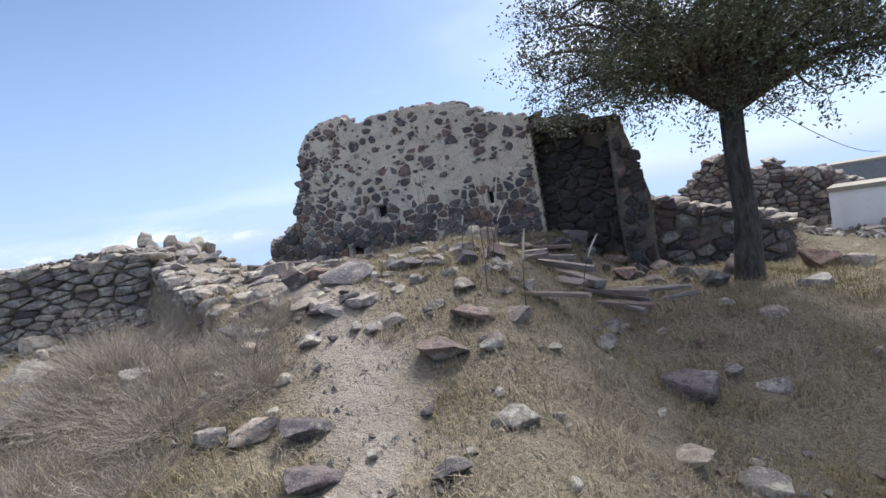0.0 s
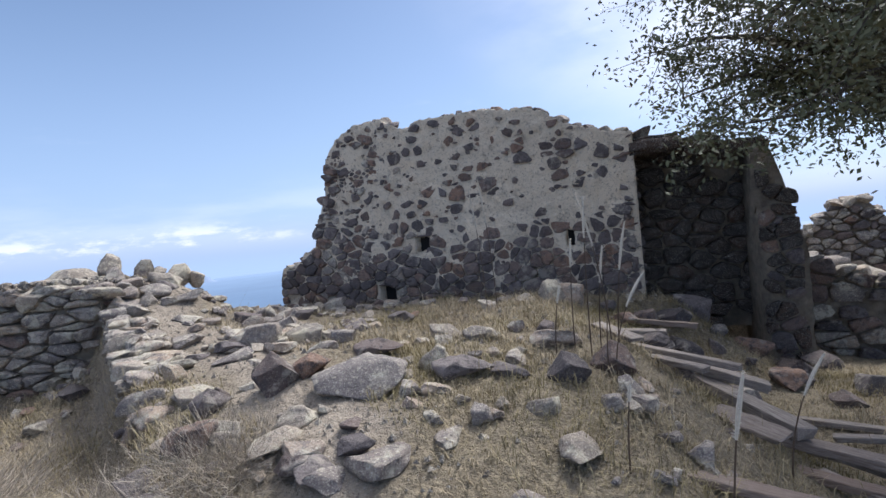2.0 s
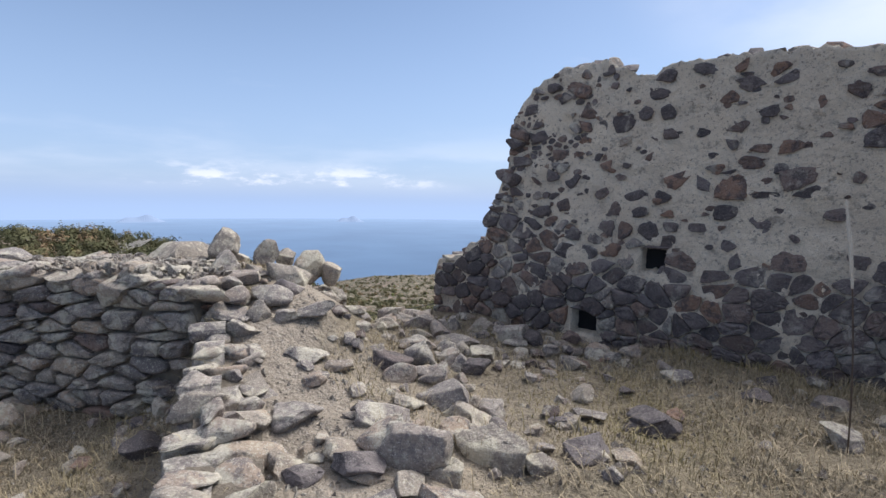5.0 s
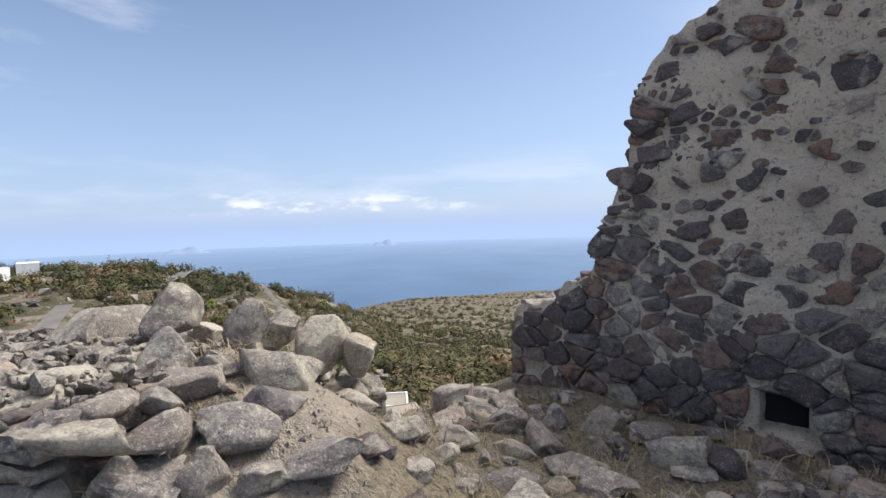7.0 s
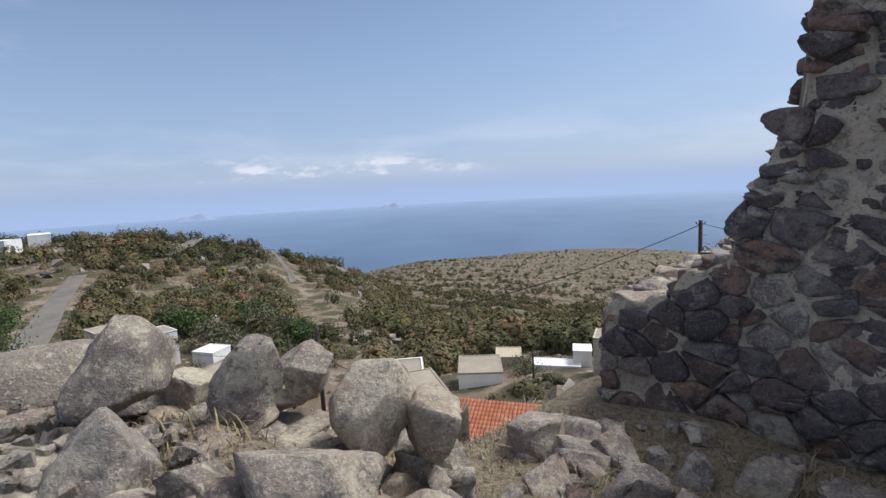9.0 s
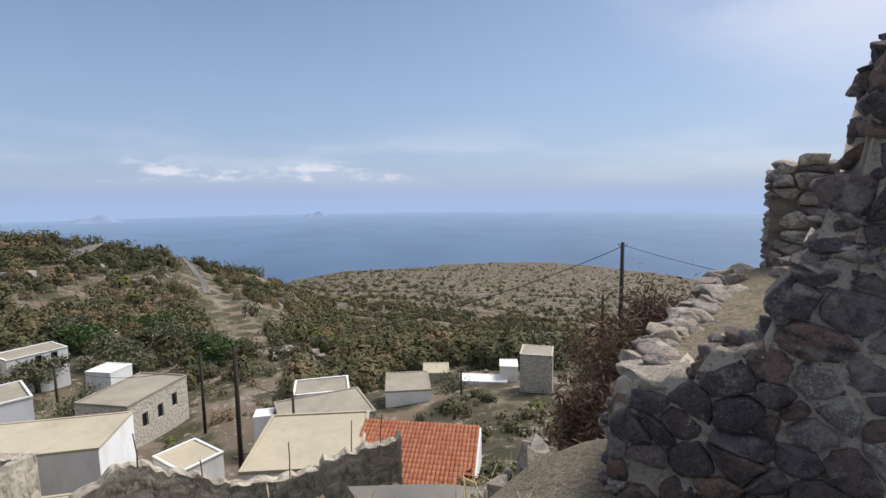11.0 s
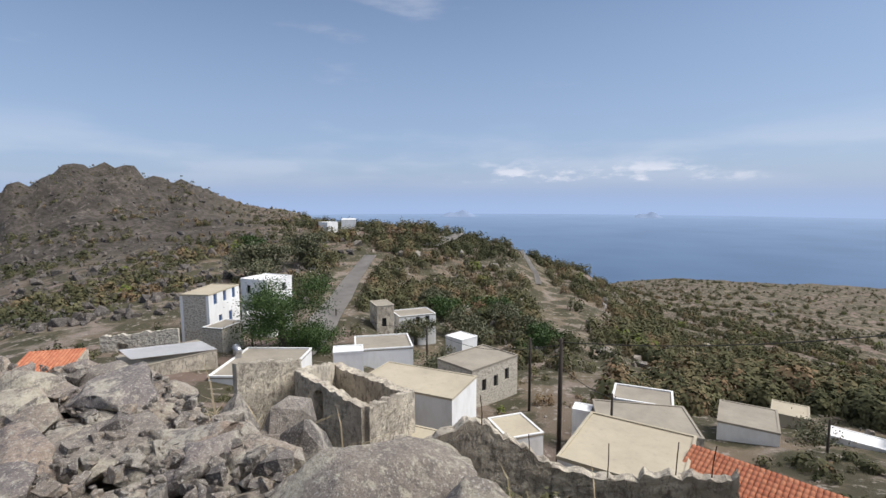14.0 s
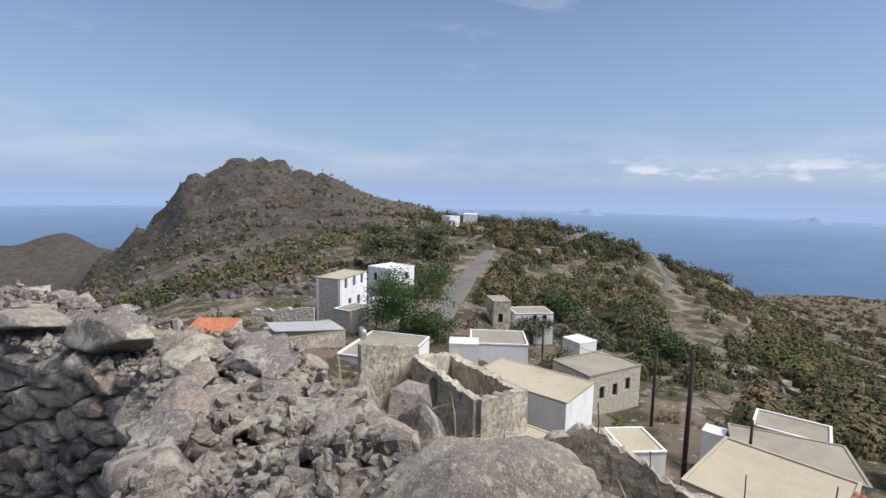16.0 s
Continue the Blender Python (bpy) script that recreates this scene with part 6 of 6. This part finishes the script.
for k, (x, y, z) in enumerate(((-17.8, 18.9, -6.7), (-16.9, 20.4, -8.2), (-15.0, 22.4, -8.3), (-13.3, 23.8, -7.9), (-12.4, 24.4, -7.8))):
    bm = bmesh.new()
    tube(bm, [(0, 0, -0.4), (0.03, 0, 0.5), (0.05 * (k - 2), 0.02, 1.1)], [0.02, 0.02, 0.018], 5)
    ob = part("iron_rod", bm, M_RUST)
    ob.matrix_world = Matrix.Translation((x, y, z))
    tagged(ob, "thin rusty iron rod standing on a wall top", "iron rod", "iron rods on the ruined wall")
bm = bmesh.new()
tube(bm, [(-0.8, 0, 0), (0.8, 0, 0)], [0.34, 0.34], 14)
tank = thing("water_heater", "shiny galvanised solar water tank on a white roof", "water tank", at=(-56.4, 18.0, -13.9))
part("tank", bm, M_METAL, tank, "shiny steel tank", True)
bm = bmesh.new()
for x in (-0.6, 0.6):
    box(bm, x - 0.03, x + 0.03, -0.3, 0.3, -0.75, -0.3)
part("stand", bm, M_METAL, tank)

# ---- roads ----


def ribbon(name, label, pts, width, material, lift=0.25, flare=0.2):
    bm = bmesh.new()
    fine = []
    for (ax, ay), (bx, by) in zip(pts, pts[1:]):
        fine += [(ax + (bx - ax) * k / 8, ay + (by - ay) * k / 8) for k in range(8)]
    fine.append(pts[-1])
    left, right = [], []
    for k, (x, y) in enumerate(fine):
        a, b = fine[max(0, k - 1)], fine[min(len(fine) - 1, k + 1)]
        d = Vector((b[0] - a[0], b[1] - a[1])).normalized()
        w = width * (1 + flare * (k / len(fine)))
        z = max(gz(x, y), gz(x - d.y * w / 2, y + d.x * w / 2), gz(x + d.y * w / 2, y - d.x * w / 2)) + lift
        left.append(bm.verts.new((x - d.y * w / 2, y + d.x * w / 2, z))), right.append(bm.verts.new((x + d.y * w / 2, y - d.x * w / 2, z)))
    for k in range(len(fine) - 1):
        bm.faces.new((left[k], right[k], right[k + 1], left[k + 1]))
    bmesh.ops.solidify(bm, geom=bm.faces[:], thickness=-0.3)
    return tagged(part(name, bm, material), label, "road", kind="structure")


ribbon("road", "pale concrete road winding up to the saddle", [(-122, 64.5), (-104, 51.5), (-86, 41.2), (-74.5, 34), (-65, 28.5), (-59.5, 24.5), (-56, 20)], 3.2, M_ROAD, 0.25, 0.9)
ribbon("road_upper", "short stretch of pale road on the saddle", [polar(57.5, 150), polar(55.5, 160), polar(54.5, 175)], 6, M_ROAD)
ribbon("road_hillside", "pale track slanting down the scrubby hillside", [polar(47, 190), polar(46.2, 168), polar(44.9, 146), polar(44.6, 132)], 1.3, M_ROAD, 0.12)
ribbon("road_footpath", "pale stepped footpath climbing to the saddle", [(-146, 57.5), (-128, 50.5), (-105, 42.5), (-98, 41)], 1.6, M_ROAD)
ribbon("road_lane", "narrow dusty lane below the ruin", [(-9.5, 17.5), (-7.5, 19.8), (-6.4, 21.3), (-5.2, 22.4), (-3, 24)], 1.5, M_ROAD, 0.15)

# ---- poles and cables ----
POLES = [((-26.8, 33.0), -16.1, -8.1, 0.15), ((-39.0, 42.1), -19.3, -12.5, 0.13), ((-57.3, 41.4), -21.3, -15.3, 0.13), ((-74.6, 35.8), -20.5, -15.6, 0.12),
         ((-25.9, 37.5), -17, -12.7, 0.10), ((-3.3, 46.8), -13.0, -2.2, 0.16), ((-4.6, 45.6), -12, -6.0, 0.10), ((-17.5, 52.5), -20, -15.4, 0.1), ((-61, 20.5), -17, -13.5, 0.1)]
for (x, y), z0, z1, r0 in POLES:
    ob = thing("utility_pole", "dark tarred wooden utility pole with small insulators", "pole", "utility poles", at=(x, y, z0))
    bm = bmesh.new()
    tube(bm, [(0, 0, -1.5), (0, 0, (z1 - z0) / 2), (0, 0, z1 - z0)], [r0 * 1.1, r0, r0 * 0.8], 8)
    part("shaft", bm, M_POLE, ob, "", True)
    for s in (-1, 1):
        bm = bmesh.new()
        tube(bm, [(0, 0, z1 - z0 - 0.3), (0.25 * s, 0, z1 - z0 - 0.25), (0.3 * s, 0, z1 - z0 - 0.1)], [0.03, 0.03, 0.05], 5)
        part("insulator", bm, M_POLE, ob)


def cable(a, b, sag, r0=0.02):
    a, b = Vector(a), Vector(b)
    bm = bmesh.new()
    tube(bm, [a.lerp(b, k / 20) - Vector((0, 0, sag * 4 * (k / 20) * (1 - k / 20))) for k in range(21)], [r0] * 21, 4)
    tagged(part("overhead_cable", bm, M_WIRE), "thin black sagging overhead cable", "cable", "overhead cables")


cable((-3.3, 46.8, -2.5), (-26.8, 33.0, -8.3), 1.1, 0.03)
cable((-3.3, 46.8, -2.4), (12, 40, -4.6), 0.5)
cable((-26.8, 33.0, -8.5), (-57.3, 41.4, -15.4), 1.4)
cable((-26.8, 33.0, -10), (-25.9, 37.5, -13.0), 0.3)
cable((-57.3, 41.4, -15.3), (-74.6, 35.8, -15.8), 0.9)
cable((-39.0, 42.1, -12.8), (-26.8, 33.0, -9.2), 0.7)
cable((5.2, 8.4, 1.3), (23.6, 27.6, -0.5), 0.4, 0.012)

# ---- rubble, scrub and trees far off ----


def spots(n, seed, az, r, dens):
    g = np.random.RandomState(seed)
    a = np.radians(g.uniform(az[0], az[1], n))
    q = np.exp(g.uniform(math.log(r[0]), math.log(r[1]), n))
    x, y = CENTRE[0] - q * np.sin(a), CENTRE[1] + q * np.cos(a)
    ok = g.uniform(0, 1, n) < dens(x, y, q, np.degrees(a))
    return x[ok], y[ok], q[ok], np.degrees(a)[ok], g


HOUSES = [(o.location.x, o.location.y) for o in list(scene.objects) if o.get("category") in ("house", "ruin") and o.location.length > 1]


def clear_of(x, y, gap):
    k = np.ones(len(x))
    for hx, hy in HOUSES:
        k *= np.hypot(x - hx, y - hy) > gap
    for pts in ([(-122, 64.5), (-104, 51.5), (-86, 41.2), (-74.5, 34), (-65, 28.5), (-57, 21.5)], [polar(47, 190), polar(43.4, 118), polar(41, 84)]):
        k *= polyline_distance(x, y, pts) > 4.5
    return k


def scrub(name, label, n, seed, az, r, dens, size, blades):
    """Low bushes of many leafy flakes over the hills."""
    x, y, q, a, g = spots(n, seed, az, r, dens)
    z = ground_height(x, y)
    s = g.uniform(*size, len(x)) * (0.8 + 0.5 * g.uniform(0, 1, len(x)) ** 3)
    tone = np.clip(0.38 + 0.30 * waves(x, y, 45, seed) + g.normal(0, 0.22, len(x)), 0, 1)
    m_ = len(x)
    c = np.repeat(np.stack([x, y, z], 1), blades, axis=0)
    ss_ = np.repeat(s, blades)[:, None]
    d = g.normal(0, 1, (m_ * blades, 3))
    d /= np.linalg.norm(d, axis=1)[:, None]
    d[:, 2] = np.abs(d[:, 2])
    lump = 1 + 0.35 * np.sin(d[:, :1] * 5 + np.repeat(g.uniform(0, 6, m_), blades)[:, None]) * np.cos(d[:, 1:2] * 4)
    p = c + d * ss_ * np.array([0.6, 0.6, 0.85]) * lump * g.uniform(0.72, 1.0, (m_ * blades, 1))
    t1 = np.cross(d, g.normal(0, 1, d.shape))
    t1 /= np.linalg.norm(t1, axis=1)[:, None]
    t2 = np.cross(d, t1) + d * g.normal(0, 0.28, (len(d), 1))
    k = ss_ * 0.92 / math.sqrt(blades) * g.uniform(0.7, 1.4, (len(d), 1))
    v = np.stack([p - t1 * k - t2 * k * 0.6, p + t1 * k - t2 * k * 0.6, p + t2 * k], 1).reshape(-1, 3)
    me = bpy.data.meshes.new(name)
    me.from_pydata(v.tolist(), [], np.arange(len(v)).reshape(-1, 3).tolist())
    at = me.attributes.new("tone", "FLOAT", "POINT")
    at.data.foreach_set("value", np.repeat(tone, blades * 3))
    me.materials.append(M_SCRUB)
    return tagged(new(name, me), label, "scrub", kind="stuff")


green = lambda x, y, q, a: (0.22 + 0.78 * ss(-0.35, 0.25, waves(x, y, 42, 3))) * (1 - 0.72 * ss(70, 84, a)) * (1 - 0.5 * ss(34, 8, a) * ss(250, 600, q)) * clear_of(x, y, 7.5)
scrub("hillside_scrub", "dense olive-green scrub and small trees on the hillside", 9000, 71, (-18, 72), (46, 330), lambda x, y, q, a: green(x, y, q, a) * ss(60, 80, q + 26 * (a < 36)), (1.3, 4.0), 200)
scrub("valley_scrub", "grey-green scrub dotting the valley and headland", 11000, 72, (-22, 50), (240, 1050), lambda x, y, q, a: green(x, y, q, a) * 0.9, (1.8, 4.4), 44)
scrub("mountain_scrub", "sparse dark scrub among the mountain crags", 7000, 73, (64, 112), (85, 520), lambda x, y, q, a: 0.8 * ss(-0.4, 0.5, waves(x, y, 40, 9)) * clear_of(x, y, 8), (0.9, 2.2), 50)
scrub("village_scrub", "brown and green bushes between the houses", 5200, 74, (-12, 100), (15, 75), lambda x, y, q, a: 0.6 * clear_of(x, y, 5.6) * ss(-0.3, 0.4, waves(x, y, 13, 12)), (0.3, 1.2), 70)
scrub("skyline_trees", "dark trees along the ridge line", 420, 75, (40, 71), (150, 215), lambda x, y, q, a: 0.8 * clear_of(x, y, 6), (1.8, 4.2), 170)
grass_patch("slope_grass", "dry brown grass on the slope below the terrace", 60000, (-24, 6), (9, 30), lambda x, y: 0.8 * (np.hypot(x - CENTRE[0], y - CENTRE[1]) > 5.5) * ((x < -5.6) | (y > 14.5)), 0.22, 15, M_GRASS, 0.012)


def rubble(name, label, n, seed, az, r, dens, size, material=M_RUBBLE):
    x, y, q, a, g = spots(n, seed, az, r, dens)
    z = ground_height(x, y)
    ico = []
    for k in range(6):
        bm = hull_stone(200 + k, 11, 0.3)
        bm.verts.index_update()
        ico.append((np.array([v.co[:] for v in bm.verts]), [[v.index for v in f.verts] for f in bm.faces]))
        bm.free()
    vs, fs, o = [], [], 0
    for k in range(len(x)):
        pts, faces = ico[k % 6]
        s = size[0] + (size[1] - size[0]) * g.uniform() ** 3
        t = g.uniform(0, 6.28)
        rot = np.array([[math.cos(t), -math.sin(t), 0], [math.sin(t), math.cos(t), 0], [0, 0, 1]])
        w = (pts * s * g.uniform(0.6, 1.3, 3)) @ rot.T + (x[k], y[k], z[k] + s * 0.12)
        vs.extend(w.tolist())
        fs.extend([[i + o for i in f] for f in faces])
        o += len(pts)
    me = bpy.data.meshes.new(name)
    me.from_pydata(vs, [], fs)
    me.materials.append(material)
    return tagged(new(name, me), label, "rocks", kind="stuff")


rubble("slope_rubble", "fallen stones strewn over the slopes below the terrace", 4200, 81, (-22, 110), (2.2, 70), lambda x, y, q, a: (0.7 * ss(-0.3, 0.6, waves(x, y, 9, 17))) * clear_of(x, y, 5) * ((y > 9.9) | (x < -8.5)), (0.12, 0.8))
rubble("mountain_crags", "broken grey crags and boulders on the mountainside", 4200, 82, (66, 112), (80, 480), lambda x, y, q, a: 0.8 * clear_of(x, y, 7), (0.4, 2.4), M_CRAG)
rubble("hill_outcrops", "pale rock outcrops between the bushes", 2200, 83, (-15, 66), (70, 900), lambda x, y, q, a: 0.7 * clear_of(x, y, 7), (0.5, 3.5))
rubble("rubble_heap", "heaped stones of collapsed walls behind the tree", 900, 84, (-80, -50), (13, 22), lambda x, y, q, a: 1.0, (0.15, 0.55))


def bushy(name, label, x, y, z, wide, tall, seed, material, trunk=True, n=2600, size=0.16):
    g = np.random.RandomState(seed)
    ob = thing(name, label, "tree", at=(x, y, z))
    if trunk:
        bm = bmesh.new()
        tube(bm, [(0, 0, -0.5), (0.05, 0, tall * 0.35), (0.15, 0.1, tall * 0.7)], [wide * 0.06, wide * 0.045, wide * 0.02], 7)
        part("trunk", bm, M_BARK, ob)
    lumps = [(g.normal(0, wide * 0.24), g.normal(0, wide * 0.24), tall * g.uniform(0.32, 0.88)) for _ in range(18)]
    leaf_cloud("crown", lumps, n // 18, (wide * 0.12, wide * 0.12, tall * 0.07), size, material, ob, seed)
    return ob


bushy("pine_tree", "bright green pine tree beside the road", -61, 23.8, -17.0, 8.2, 9.2, 91, M_PINE, n=18000, size=0.12)
bushy("pine_tree", "low green pine branches beside the road", -60.8, 26.6, -18.5, 6.5, 5.6, 92, M_PINE, n=11000, size=0.12)
bushy("olive_tree", "rounded olive tree between white houses", -50.6, 40.0, -21, 5.2, 4.6, 93, M_LEAF, n=4500, size=0.13)
bushy("olive_tree", "dark olive tree beside a low white house", -18.9, 55.5, -22.5, 4.2, 5.2, 94, M_LEAF, n=4500, size=0.13)
bushy("round_tree", "large rounded dark green tree on the slope", *polar(76.5, 105), -15.5, 11, 7.5, 95, M_LEAF, False, n=7000, size=0.26)
bushy("round_tree", "rounded brown-green tree beside the footpath", *polar(71.5, 118), -15.5, 8, 9, 96, M_LEAF, False, n=6000, size=0.26)
bushy("round_tree", "small round green tree on the slope", *polar(77.5, 140), -13.5, 6, 5, 97, M_PINE, False, n=3000, size=0.26)
for k in range(9):
    x, y = polar(44 + 1.9 * k, 74 + 6 * (k % 4))
    bushy("hill_tree", "leafy small tree on the brushy hillside", x, y, gz(x, y), 5.5, 4.4, 110 + k, M_LEAF if k % 3 else M_PINE, True, n=2600, size=0.2)
for k, (x, y, w, t) in enumerate(((-4.7, 23.5, 2.6, -2.8), (-3.7, 23.7, 2.6, -2.0), (-2.9, 23.4, 2.4, -1.5), (-2.2, 24.5, 2.8, -1.7), (-5.1, 21.8, 1.8, -4.0))):
    brushy = thing("bare_bush", "tangled reddish-brown bare bush on the slope", "shrub", "bare bushes on the slope", at=(x, y, gz(x, y)))
    g = np.random.RandomState(130 + k)
    t = max(1.6, t - gz(x, y))
    lumps = [(g.normal(0, w * 0.2), g.normal(0, w * 0.2), t * g.uniform(0.1, 0.97)) for _ in range(60)]
    leaf_cloud("twig_tangle", lumps, 80, (w * 0.10, w * 0.10, t * 0.08), 0.05, M_BARE, brushy, 140 + k, 5.0)
